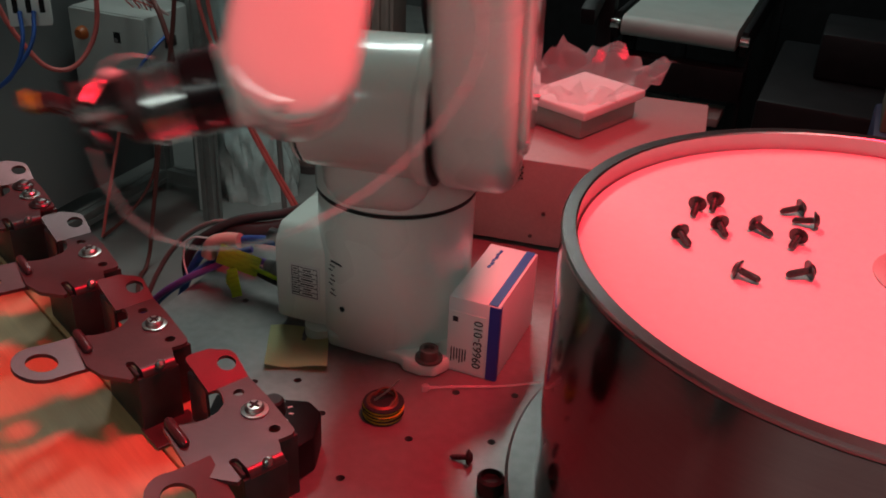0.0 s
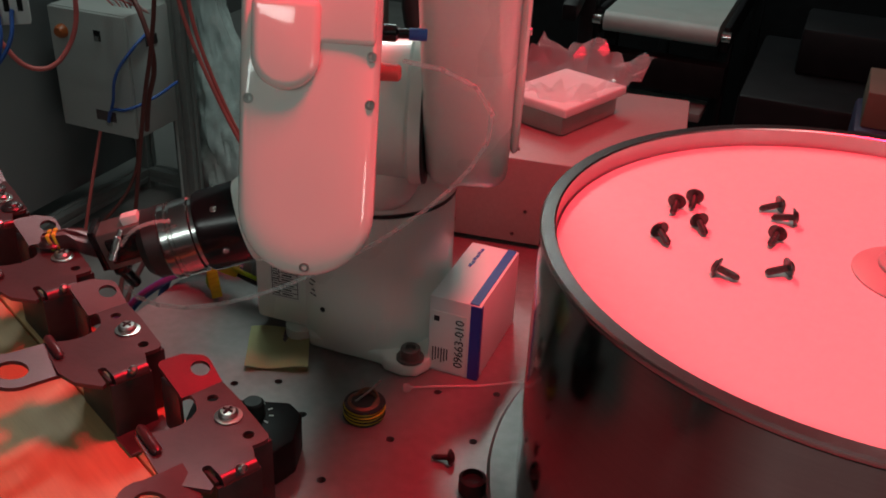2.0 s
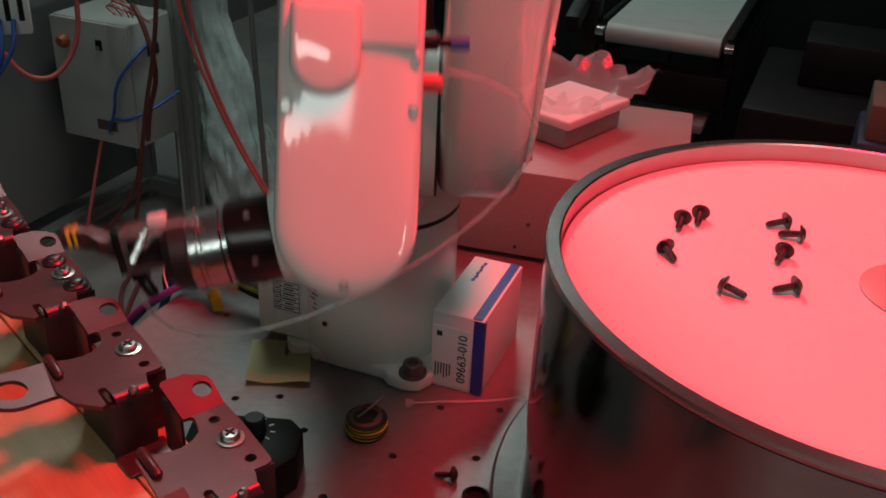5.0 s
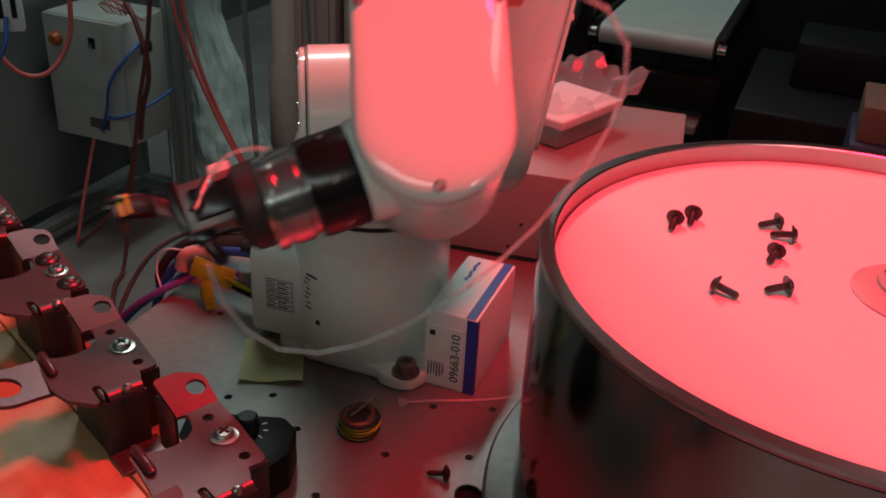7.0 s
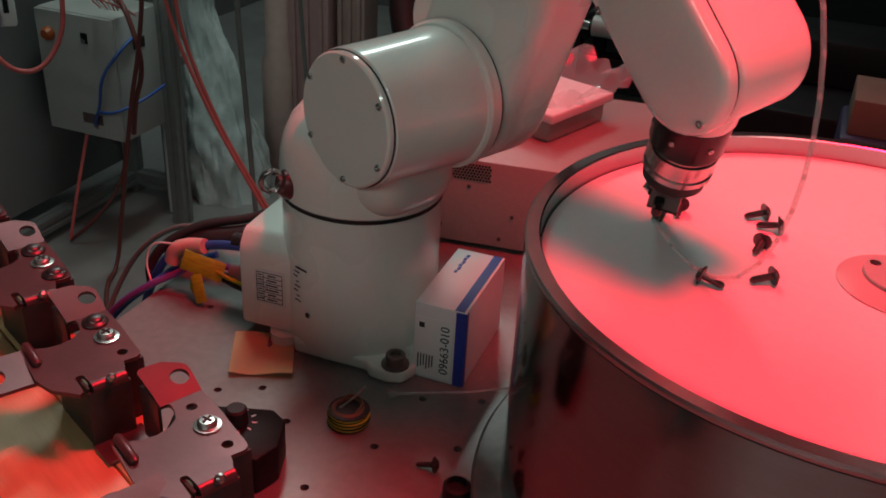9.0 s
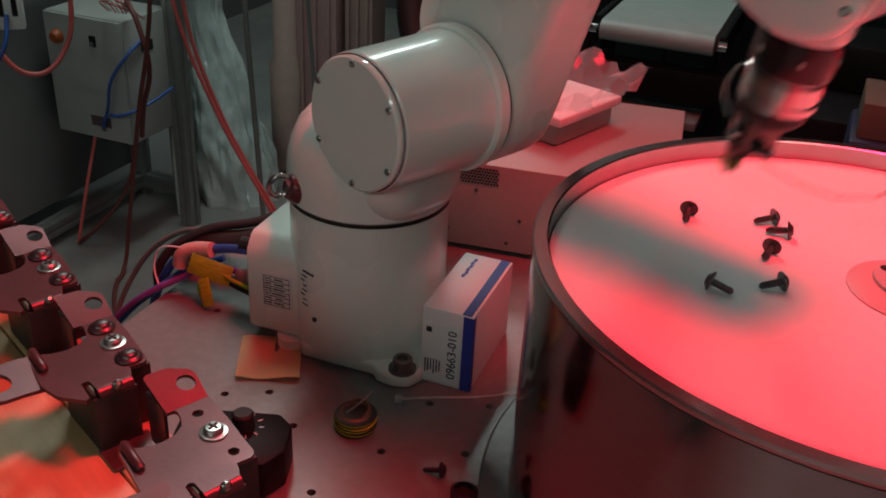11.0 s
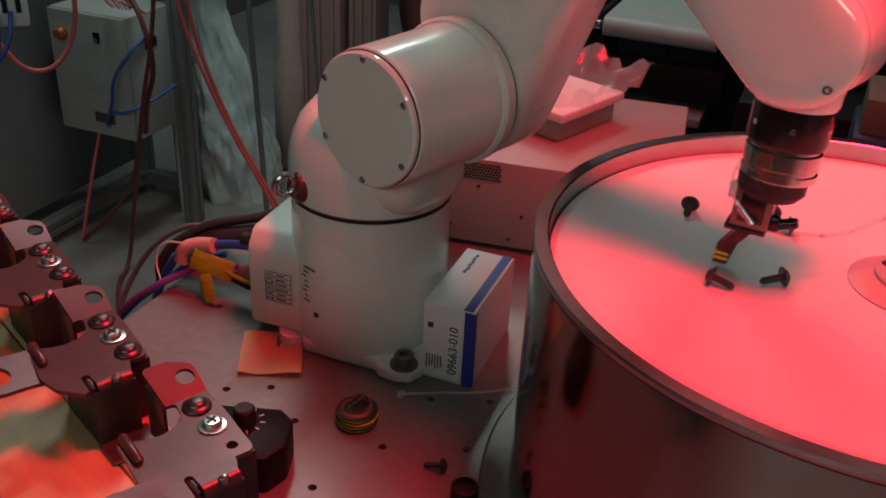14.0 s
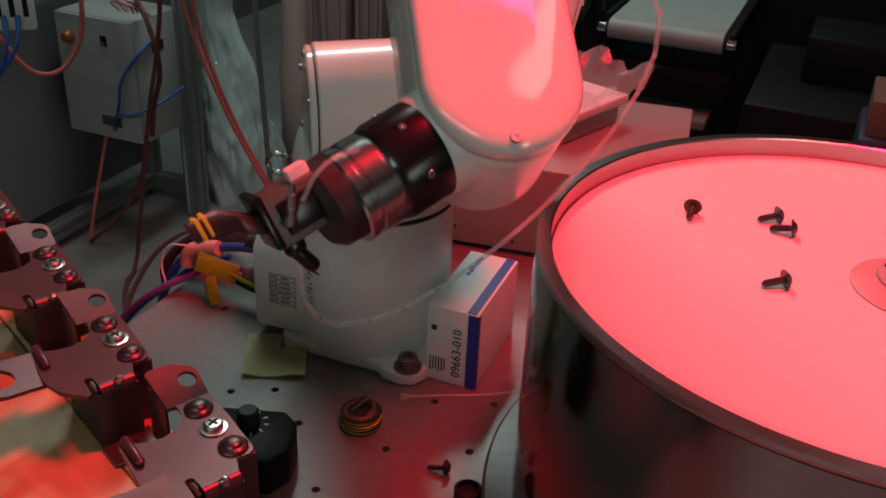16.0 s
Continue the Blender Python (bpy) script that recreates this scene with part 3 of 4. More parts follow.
        for k in range(2):
            part("finger_pad", slab(0.0118, 0.0042, 0.0026, 0.0006, (BENT, s * 0.0031, 0.1690 + 0.0042 * k)), YELLOW, finger, "yellow finger pad")
    return robot, shoulder, upper, elbow, fore, wrist


ROBOT, SHOULDER, UPPER, ELBOW, FORE, WRIST = build_robot()


# ---- steel brackets on the wooden fixture ----
def row_pose(u, v, z, turn=0.0):
    p = ROW + U * u + V * v
    return Matrix.Translation((p.x, p.y, z)) @ Matrix(((U.x, V.x, 0, 0), (U.y, V.y, 0, 0), (0, 0, 1, 0), (0, 0, 0, 1))) @ pose(0, 0, 0, 0, 0, turn)


PLATE_Z, SHEET = 1.086, 0.0025
SPOT_A, SPOT_B = (-0.016, 0.002), (0.022, 0.001)
BRACKETS = [(-0.218, 0.005), (-0.107, 0.005), (0.0, 0.0), (0.107, 0.005)]


def arc(cx, cy, r, a0, a1, n=6):
    return [(cx + r * math.cos(radians(a0 + (a1 - a0) * k / n)), cy + r * math.sin(radians(a0 + (a1 - a0) * k / n))) for k in range(n + 1)]


def build_bracket():
    bracket = thing("steel_bracket", "bare stamped steel bracket with a bent lug on the wooden fixture", "bracket", group="brackets in a row")
    outline = [(-0.026, 0.0135), (-0.004, 0.0125), (0.014, 0.0105)] + arc(0.0262, 0.0045, 0.0048, 80, -10, 5) + [(0.0305, -0.0022), (0.0345, -0.0035), (0.0385, -0.0055), (0.0385, -0.0255),
               (0.0350, -0.0255)] + arc(0.0315, -0.0280, 0.0026, 70, 290, 6) + [(0.0440, -0.0315), (0.0455, -0.0340), (0.0325, -0.0445), (0.0185, -0.0478), (-0.0130, -0.0440), (-0.0110, -0.0370),
               (-0.0078, -0.0310), (-0.0062, -0.0230), (-0.0080, -0.0150), (-0.0125, -0.0090), (-0.0190, -0.0066)] + arc(-0.0235, -0.0088, 0.0030, 60, 180, 5) + [(-0.0265, -0.0110)]
    holes = [circle(0.0031, 16, *SPOT_A), circle(0.0031, 16, *SPOT_B)]
    plate = holed(outline, holes, -SHEET, 0.0)
    part("top_plate", plate, BRACKET, bracket)
    tongue_bm = holed([(0.0, 0.0135)] + arc(-0.0160, 0.0075, 0.0075, 85, 140, 5) + arc(-0.0215, 0.0020, 0.0055, 130, 180, 4) + [(-0.0275, -0.0060)] + arc(-0.0245, -0.0085, 0.0030, 180, 270, 3) + [(0.0, -0.0110)],
                      [circle(0.0053, 20, -0.0135, 0.0075)], -SHEET, 0.0)
    part("rear_tongue", tongue_bm, BRACKET, bracket, "upturned rear tongue with a round hole", pose(-0.0258, 0, 0, 0, 19, 0))
    # folded flanges
    fold = lathe([(0.0, -0.0100), (0.0042, -0.0100), (0.0042, 0.0100), (0.0, 0.0100)], 24, pose(0.0384, -0.0155, -0.0042) @ TO_Y)
    part("fold", fold, BRACKET, bracket, "rounded bright fold")
    # flanges get a near-black colour in place of the shade under the plate
    part("front_flange", slab(SHEET, 0.0250, 0.0400, 0.0008, (0.0412, -0.0165, -0.0245)), DARK_AND_SHADED, bracket, "folded flange with shade put in its dark colour")
    part("corner_flange", slab(SHEET, 0.0130, 0.0400, 0.0008, (0.0290, 0.0035, -0.0225)), DARK_AND_SHADED, bracket, "folded flange with shade put in its dark colour")
    part("side_flange", slab(0.0500, SHEET, 0.0400, 0.0008, (0.0030, 0.0085, -0.0225)), DARK_AND_SHADED, bracket, "folded flange with shade put in its dark colour")
    part("inner_flange", slab(0.0440, SHEET, 0.0400, 0.0008, (0.0180, -0.0275, -0.0225)), DARK_AND_SHADED, bracket, "folded flange with shade put in its dark colour")
    part("tongue_flange", slab(0.0210, SHEET, 0.0340, 0.0011, (-0.0400, -0.0100, -0.0170)), BRACKET, bracket, "folded tongue edge")
    part("foot_tab", slab(0.0220, 0.0300, SHEET, 0.0008, (0.0500, -0.0150, -0.0410)), BRACKET, bracket, "flat foot of the bracket")
    # lug with its eye
    lug = holed([(-0.0130, 0.0035), (-0.0120, -0.0040)] + arc(0.0045, -0.0225, 0.0160, 165, 360, 12) + [(0.0190, -0.0100), (0.0185, 0.0005)], [circle(0.0086, 24, 0.0045, -0.0225)], -SHEET, 0.0)
    part("lug", lug, BRACKET, bracket, "bent lug with a round eye", Matrix.Translation((0.0, -0.0450, -0.0004)) @ pose(0, 0, 0, -9, 6, 0))
    rib = lathe([(0.0, -0.0125), (0.0016, -0.0120), (0.0028, -0.0100), (0.0028, 0.0100), (0.0016, 0.0120), (0.0, 0.0125)], 14, pose(-0.0045, -0.0405, 0.0012, 0, 90, -4))
    part("rib", rib, BRACKET, bracket, "curled plate edge")
    part("fold_tab", lathe([(0.0, 0.0), (0.0026, 0.0), (0.0026, 0.0035), (0.0012, 0.005), (0.0, 0.005)], 12), ZINC, bracket, "small zinc tab", pose(0.0405, -0.0150, -0.0012, 0, 45, 0))
    screw = part("fixing_screw", lathe([(0.0, 0.0), (0.0072, 0.0), (0.0074, 0.001), (0.0052, 0.0014), (0.0052, 0.003), (0.004, 0.0042), (0.0, 0.0046)], 24), ZINC, bracket, "zinc cross-head fixing screw", pose(0.003, 0.0005, 0))
    for a in (20, 110):
        part("cross_slot", slab(0.006, 0.0011, 0.0006, 0), HOLE, screw, m=pose(0, 0, 0.0046, 0, 0, a))
    return bracket


first = build_bracket()
first.matrix_basis = row_pose(*BRACKETS[0], PLATE_Z)
for u, v in BRACKETS[1:]:
    placed = copy_thing(first, row_pose(u, v, PLATE_Z))
# the end bracket's lug sits nearer to its front fold
for child in placed.children:
    if child.name.startswith("lug"):
        child.matrix_basis = Matrix.Translation((0.034, -0.0390, -0.0006)) @ pose(0, 0, 0, -9, 10, 0)


def build_fixture():
    fixture = thing("wooden_fixture", "orange-lit maple board fixture carrying the steel brackets", "fixture", row_pose(0, 0, 0))
    top = PLATE_Z - 0.0425
    part("front_board", slab(0.62, 0.106, 0.020, 0.002, (-0.13, -0.0800, top - 0.010)), WOOD, fixture)
    part("rear_board", slab(0.62, 0.036, 0.020, 0.002, (-0.13, -0.0080, top - 0.0104)), WOOD, fixture)
    # lower board: a darker colour than the two boards above it
    part("lower_board", slab(0.62, 0.16, 0.018, 0.002, (-0.13, -0.115, top - 0.030)), POST_DARK, fixture, "darker lower board under the fixture")
    for x in (-0.38, 0.10):
        part("support", slab(0.04, 0.06, top - 0.040 - TABLE, 0.003, (x, -0.06, TABLE + (top - 0.040 - TABLE) / 2)), ALU, fixture, "aluminium support block")
    return fixture


build_fixture()


# ---- screws ----
def build_screw():
    screw = thing("machine_screw", "small dark flanged machine screw lying on the feeder disc", "screw", group="loose screws")
    part("head", lathe([(0.0, -0.0012), (0.0076, -0.0012), (0.0079, -0.0003), (0.0072, 0.0006), (0.0054, 0.0014), (0.0050, 0.0022), (0.0038, 0.0031), (0.0018, 0.0036), (0.0, 0.0036)], 20), DARK_STEEL, screw)
    prof = [(0.0, -0.0185), (0.0014, -0.0185), (0.0026, -0.0165)]
    for k in range(9):
        prof += [(0.0030, -0.0160 + 0.0016 * k), (0.0025, -0.0152 + 0.0016 * k)]
    part("shank", lathe(prof + [(0.0026, -0.0012), (0.0, -0.0012)], 12), DARK_STEEL, screw)
    return screw


# disc place (x, y), the way that the head points (degrees)
LOOSE = [(-0.0268, 0.757, 150), (-0.0567, 0.7406, 118), (-0.0818, 0.7088, 128), (-0.0837, 0.7676, 90), (0.0002, 0.7464, 78), (-0.0268, 0.6721, 170),
         (-0.0712, 0.785, 92), (-0.0085, 0.8072, 30), (0.004, 0.7898, 5), (0.0089, 0.6943, 30)]


def lying(x, y, z, heading):
    """Head towards heading, tip resting a little lower."""
    return pose(x, y, z, 0, 0, heading) @ pose(0, 0, 0, 0, 78) @ Matrix.Translation((0, 0, 0.008))


SCREWS = [build_screw()]
SCREWS[0].matrix_basis = lying(LOOSE[0][0], LOOSE[0][1], DISC_Z + 0.0052, LOOSE[0][2])
for x, y, a in LOOSE[1:]:
    SCREWS.append(copy_thing(SCREWS[0], lying(x, y, DISC_Z + 0.0052, a)))
fallen = copy_thing(SCREWS[0], lying(-0.242, 0.661, TABLE + 0.0052, 10))
tagged(fallen, "small dark flanged machine screw dropped on the table")
for u, v in (SPOT_A, SPOT_B):
    done = copy_thing(SCREWS[0], row_pose(BRACKETS[0][0] + u, BRACKETS[0][1] + v, PLATE_Z + 0.0012))
    tagged(done, "small flanged machine screw seated upright in a bracket hole")


# ---- small things on the table ----
def build_carton():
    m = pose(-0.2885, 0.8555, TABLE, 0, 0, 1.5)
    w, d, h = 0.0565, 0.128, 0.0925
    carton = thing("lens_carton", "small white carton with blue edges and a number, beside the robot", "carton", m)
    part("body", slab(w, d, h, 0.0012, (0, 0, h / 2)), CARD, carton)
    front = -d / 2
    part("blue_edge", slab(0.011, 0.0008, h - 0.002, 0), BLUE, carton, "blue edge strip", pose(w / 2 - 0.0055, front - 0.0004, h / 2))
    part("blue_edge", slab(0.0008, 0.005, h - 0.002, 0), BLUE, carton, "blue edge strip", pose(w / 2 + 0.0004, front + 0.0026, h / 2))
    part("blue_edge", slab(0.010, d - 0.002, 0.0008, 0), BLUE, carton, "blue edge strip", pose(w / 2 - 0.008, 0, h + 0.0004))
    label = part("front_label", slab(0.041, 0.0006, 0.072, 0), LABEL, carton, "white printed label", pose(-0.0065, front - 0.0003, 0.040))
    lettering("printed_number", "09663-010", 0.0138, INK, label, pose(0.0175, -0.0006, -0.029) @ pose(0, 0, 0, 90, -90, 0))
    part("code_square", slab(0.006, 0.0005, 0.006, 0), INK, label, m=pose(-0.013, -0.0005, 0.027))
    for k in range(6):
        part("print_bar", slab(0.0013, 0.0005, 0.018 - 0.002 * (k % 3), 0), INK, label, m=pose(-0.016 + 0.0032 * k, -0.0005, -0.018 + 0.001 * (k % 3)))
    for k in range(6):
        part("print_bar", slab(0.0035, 0.006, 0.0005, 0), BLUE, carton, m=pose(-0.012 + 0.001 * (k % 2), 0.012 + 0.0075 * k, h + 0.0003))
    return carton


build_carton()


def build_note():
    bm = bmesh.new()
    n = 10
    corners = [Vector((-0.527, 0.775, 0)), Vector((-0.4665, 0.803, 0)), Vector((-0.426, 0.7285, 0)), Vector((-0.488, 0.702, 0))]
    grid = []
    for i in range(n + 1):
        row = []
        for j in range(n + 1):
            a, b = i / n, j / n
            p = corners[0].lerp(corners[1], a).lerp(corners[3].lerp(corners[2], a), b)
            row.append(bm.verts.new((p.x, p.y, 0.001 + 0.006 * b ** 3 * (0.4 + 0.6 * abs(a - 0.3)) + 0.0012 * math.sin(7 * a + 2 * b))))
        grid.append(row)
    for i in range(n):
        for j in range(n):
            bm.faces.new((grid[i][j], grid[i][j + 1], grid[i + 1][j + 1], grid[i + 1][j]))
    bmesh.ops.solidify(bm, geom=bm.faces[:], thickness=0.0004)
    bmesh.ops.recalc_face_normals(bm, faces=bm.faces)
    return solid("sticky_note", bm, PAPER, "pale yellow square paper note with a curled edge on the table", "paper note", pose(0, 0, TABLE))


build_note()


def build_coil():
    coil = thing("wire_coil", "small coil of yellow and black striped wire with a pin", "coil", pose(-0.340, 0.690, TABLE))
    for k in range(9):
        z = 0.0015 + 0.0019 * k
        ring = lathe([(0.0185, z - 0.0009), (0.0202, z - 0.0007), (0.0207, z), (0.0202, z + 0.0007), (0.0185, z + 0.0009)], 40)
        part("turn", ring, SEAM if k % 2 == 0 else YELLOW, coil, m=pose(0.0006 * (k % 3), 0.0005 * (k % 2), 0, 1.2 * (k % 2)))
    part("core", lathe([(0.0, 0.0), (0.0188, 0.0), (0.0188, 0.0165), (0.013, 0.019), (0.011, 0.0145), (0.0, 0.0145)], 32), COPPER, coil, "brown varnished core")
    cable("pin", [(-0.008, -0.004, 0.016), (0.004, 0.006, 0.028), (0.012, 0.013, 0.038)], 0.0011, ZINC, "thin steel pin", parent=coil)
    cable("loop", [(-0.012, 0.004, 0.017), (-0.004, 0.014, 0.022), (0.010, 0.010, 0.021), (0.012, -0.006, 0.018)], 0.0016, COPPER, "brown wire loop", parent=coil)
    return coil


build_coil()


def build_controller():
    box = thing("potentiometer_box", "black plastic control box with a round knob and white scale marks", "controller", pose(-0.412, 0.592, TABLE, 0, 0, 20))
    part("case", prism([(-0.055, -0.042), (0.035, -0.042), (0.050, -0.022), (0.050, 0.014), (0.036, 0.030), (-0.055, 0.030)], 0.0, 0.040, 0.003), DARK, box)
    part("knob", lathe([(0.0, 0.040), (0.011, 0.040), (0.010, 0.054), (0.008, 0.056), (0.0, 0.056)], 24), RUBBER, box, m=pose(0.006, 0.008, 0))
    for k in range(7):
        a = radians(-140 + 35 * k)
        part("scale_mark", slab(0.0012, 0.0045, 0.0005, 0), LABEL, box, m=pose(0.006 + 0.0165 * math.cos(a), 0.008 + 0.0165 * math.sin(a), 0.0402, 0, 0, math.degrees(a) - 90))
    return box


build_controller()


def build_tie():
    tie = thing("cable_tie", "clear plastic cable tie lying on the table", "cable tie", pose(-0.318, 0.745, TABLE))
    part("lock", slab(0.008, 0.007, 0.007, 0.001, (0, 0, 0.0036)), TUBE, tie, m=pose(0, 0, 0, 0, 0, 30))
    cable("strap", [(0.003, 0.001, 0.0045), (0.03, 0.018, 0.0035), (0.07, 0.040, 0.003), (0.105, 0.066, 0.0025)], 0.0014, TUBE, "", parent=tie)


build_tie()


# ---- control case behind the robot and the packed tray on it ----
def build_case():
    m = pose(-0.345, 1.086, TABLE, 0, 0, 8.0)
    case = thing("control_case", "low grey sheet-metal control case standing behind the robot", "control case", m)
    part("shell", slab(0.36, 0.31, 0.121, 0.003, (0.044, 0.158, 0.0675)), CASE, case)
    for x in (-0.11, 0.20):
        for y in (0.03, 0.28):
            part("foot", slab(0.03, 0.03, 0.007, 0.001, (x, y, 0.0035)), RUBBER, case)
    for i in range(12):
        for j in range(6):
            part("vent_hole", lathe([(0.0, 0.0), (0.0016, 0.0), (0.0016, 0.0006), (0.0, 0.0006)], 8), HOLE, case, m=pose(-0.046 + 0.0042 * i + (0.0021 if j % 2 else 0), 0.0027, 0.121 - 0.0040 * j, 90))
    for x, z in ((-0.025, 0.090), (0.035, 0.055), (0.075, 0.088), (0.105, 0.096), (0.14, 0.05), (0.02, 0.02), (0.09, 0.028), (-0.06, 0.03), (0.16, 0.08)):
        part("case_screw", socket_screw(0.0026, 0.0014), DARK_STEEL, case, m=pose(x, 0.0028, z, 90))
    return case


build_case()


def build_package():
    pack = thing("packed_tray", "clear tray with a white foam pad in crumpled film", "package", pose(-0.318, 1.264, TABLE + 0.1285, 0, 0, 70.3))
    part("tray", slab(0.132, 0.090, 0.030, 0.004, (0, 0, 0.0152)), TRAY, pack)
    part("pad", slab(0.146, 0.108, 0.013, 0.003, (0.0, 0.0, 0.0365), 3), PACK, pack)
    bm = bmesh.new()
    n = 16
    rnd = random.Random(4)
    g = []
    for i in range(n + 1):
        row = []
        for j in range(n + 1):
            a, b = i / n - 0.5, j / n - 0.5
            edge = max(abs(a), abs(b)) * 2
            z = 0.0445 + 0.006 * rnd.random() * edge
            if edge > 0.6:
                z += (edge - 0.6) / 0.4 * (0.028 * abs(math.sin(7 * a + 5 * b + 0.6)) + 0.016 * abs(math.sin(19 * a - 13 * b)))
            row.append(bm.verts.new((0.205 * a + 0.007 * rnd.random(), 0.165 * b + 0.007 * rnd.random(), z)))
        g.append(row)
    for i in range(n):
        for j in range(n):
            bm.faces.new((g[i][j], g[i + 1][j], g[i + 1][j + 1], g[i][j + 1]))
    part("film", bm, FILM, pack, "crumpled clear plastic film", smooth=12)
    return pack


build_package()

# ---- cables at the robot's connectors ----
cable("power_cable", [(-0.525, 0.845, 0.874), (-0.55, 0.84, 0.872), (-0.587, 0.84, 0.866), (-0.627, 0.84, 0.852), (-0.655, 0.835, 0.838), (-0.672, 0.83, 0.815), (-0.70, 0.83, 0.75), (-0.76, 0.85, 0.4), (-0.80, 0.9, 0.012)], 0.0055, BLUE_CABLE, "thick blue cable from the robot connector over the table edge")
cable("encoder_cable", [(-0.525, 0.835, 0.838), (-0.575, 0.835, 0.842), (-0.62, 0.835, 0.835), (-0.640, 0.825, 0.822), (-0.668, 0.80, 0.808), (-0.70, 0.78, 0.78), (-0.75, 0.76, 0.70), (-0.80, 0.76, 0.3), (-0.83, 0.78, 0.012)], 0.0042, VIOLET, "violet signal cable curving off the table")
cable("signal_cable", [(-0.60, 0.85, 0.845), (-0.640, 0.835, 0.828), (-0.668, 0.81, 0.806), (-0.70, 0.79, 0.776), (-0.752, 0.77, 0.69), (-0.81, 0.77, 0.3), (-0.85, 0.80, 0.012)], 0.0042, BLUE_CABLE, "blue signal cable curving off the table")
cable("dark_sleeve", [(-0.46, 0.97, 0.865), (-0.53, 0.93, 0.862), (-0.60, 0.90, 0.846), (-0.66, 0.88, 0.834), (-0.69, 0.88, 0.815)], 0.014, RUBBER, "thick dark cable sleeve lying behind the connectors")
cable("black_cable", [(-0.48, 0.99, 0.93), (-0.53, 0.95, 0.90), (-0.58, 0.92, 0.872), (-0.66, 0.875, 0.85), (-0.690, 0.84, 0.815), (-0.685, 0.83, 0.79)], 0.006, RUBBER, "black sheathed cable behind the robot")
cable("pale_wrap", [(-0.605, 0.835, 0.862), (-0.630, 0.835, 0.856), (-0.645, 0.832, 0.848), (-0.650, 0.830, 0.832)], 0.0095, PINK_WRAP, "pale cloth wrapping round the cables")
cable("earth_wire", [(-0.525, 0.82, 0.83), (-0.57, 0.825, 0.834), (-0.600, 0.825, 0.838), (-0.612, 0.815, 0.820), (-0.595, 0.805, 0.808)], 0.0028, TAG, "yellow striped earth wire with a flat end", "wire")
cable("thin_tie", [(-0.645, 0.83, 0.858), (-0.672, 0.825, 0.852), (-0.680, 0.82, 0.83), (-0.668, 0.81, 0.808)], 0.0012, LABEL, "thin white cable tie end", "cable tie")
cable("loop_cable", [(-0.60, 0.90, 0.83), (-0.66, 0.93, 0.822), (-0.74, 0.95, 0.80), (-0.82, 0.94, 0.72), (-0.86, 0.90, 0.55), (-0.86, 0.88, 0.012)], 0.0038, GREY_CABLE, "thin grey cable looping off the table edge")
cable("tag_lead", [(-0.655, 0.842, 0.846), (-0.62, 0.838, 0.838), (-0.57, 0.832, 0.826), (-0.53, 0.828, 0.822)], 0.0062, RUBBER, "short black lead below the yellow tag")
solid("warning_tag", slab(0.052, 0.002, 0.024, 0.0008), TAG, "yellow warning tag tied to the cable wrapping", "tag", pose(-0.600, 0.822, 0.843, -20, 14, 12))
solid("warning_tag", slab(0.014, 0.002, 0.034, 0.0008), TAG, "yellow tag end hanging below the cable wrapping", "tag", pose(-0.598, 0.808, 0.820, -25, -22, 12))
solid("connector_plug", lathe([(0.0, 0.0), (0.014, 0.0), (0.014, 0.028), (0.010, 0.034), (0.010, 0.045), (0.0, 0.045)], 20), DARK_STEEL, "dark round connector plug on the robot base", "connector", pose(-0.524, 0.845, 0.874, 0, -90, 0))
solid("connector_plug", lathe([(0.0, 0.0), (0.012, 0.0), (0.012, 0.03), (0.009, 0.034), (0.009, 0.045), (0.0, 0.045)], 20), GREY_CABLE, "grey round connector plug on the robot base", "connector", pose(-0.524, 0.835, 0.838, 0, -90, 0))

# ---- frame, cabinet and cables at the far left ----
def profile(name, lo, hi, label):
    c = [(a + b) / 2 for a, b in zip(lo, hi)]
    s = [b - a for a, b in zip(lo, hi)]
    axis = s.index(max(s))
    w = min(s)
    beam = thing(name, label, "profile", Matrix.Translation(c))
    part("bar", slab(*[x if i == axis else x * 0.86 for i, x in enumerate(s)], bevel=0.001), ALU, beam)
    others = [i for i in range(3) if i != axis]
    for i in others:
        for j in others:
            if i == j:
                continue
            for a in (-1, 1):
                for b in (-1, 1):
                    size, at = [0, 0, 0], [0, 0, 0]
                    size[axis] = s[axis] - 0.002
                    size[i], size[j] = 0.006, 0.36 * w
                    at[i], at[j] = a * (s[i] / 2 - 0.003), b * 0.31 * w
                    part("lip", slab(*size, bevel=0.0008, at=at, seg=1), ALU, beam)
    return beam


profile("frame_post", (-1.745, 2.200, 0.0), (-1.700, 2.245, 2.2), "tall aluminium profile post of the machine frame")
profile("frame_post", (-1.865, 2.330, 0.0), (-1.820, 2.375, 2.2), "tall aluminium profile post of the machine frame")
profile("frame_post", (-2.030, 2.330, 0.0), (-1.985, 2.375, 2.2), "tall aluminium profile post of the machine frame")
profile("frame_beam", (-2.030, 0.60, 0.03), (-1.985, 2.330, 0.075), "aluminium profile beam low along the floor")
profile("frame_beam", (-1.985, 2.330, 0.03), (-1.865, 2.375, 0.075), "aluminium profile beam low along the floor")
profile("frame_beam", (-1.820, 2.270, 0.40), (-1.745, 2.300, 0.43), "short aluminium cross beam between the posts")
wall("partition", (-2.07, 0.2, 0.10), (-2.045, 2.40, 2.3), PANEL, "smooth grey sheet panel on the machine frame")


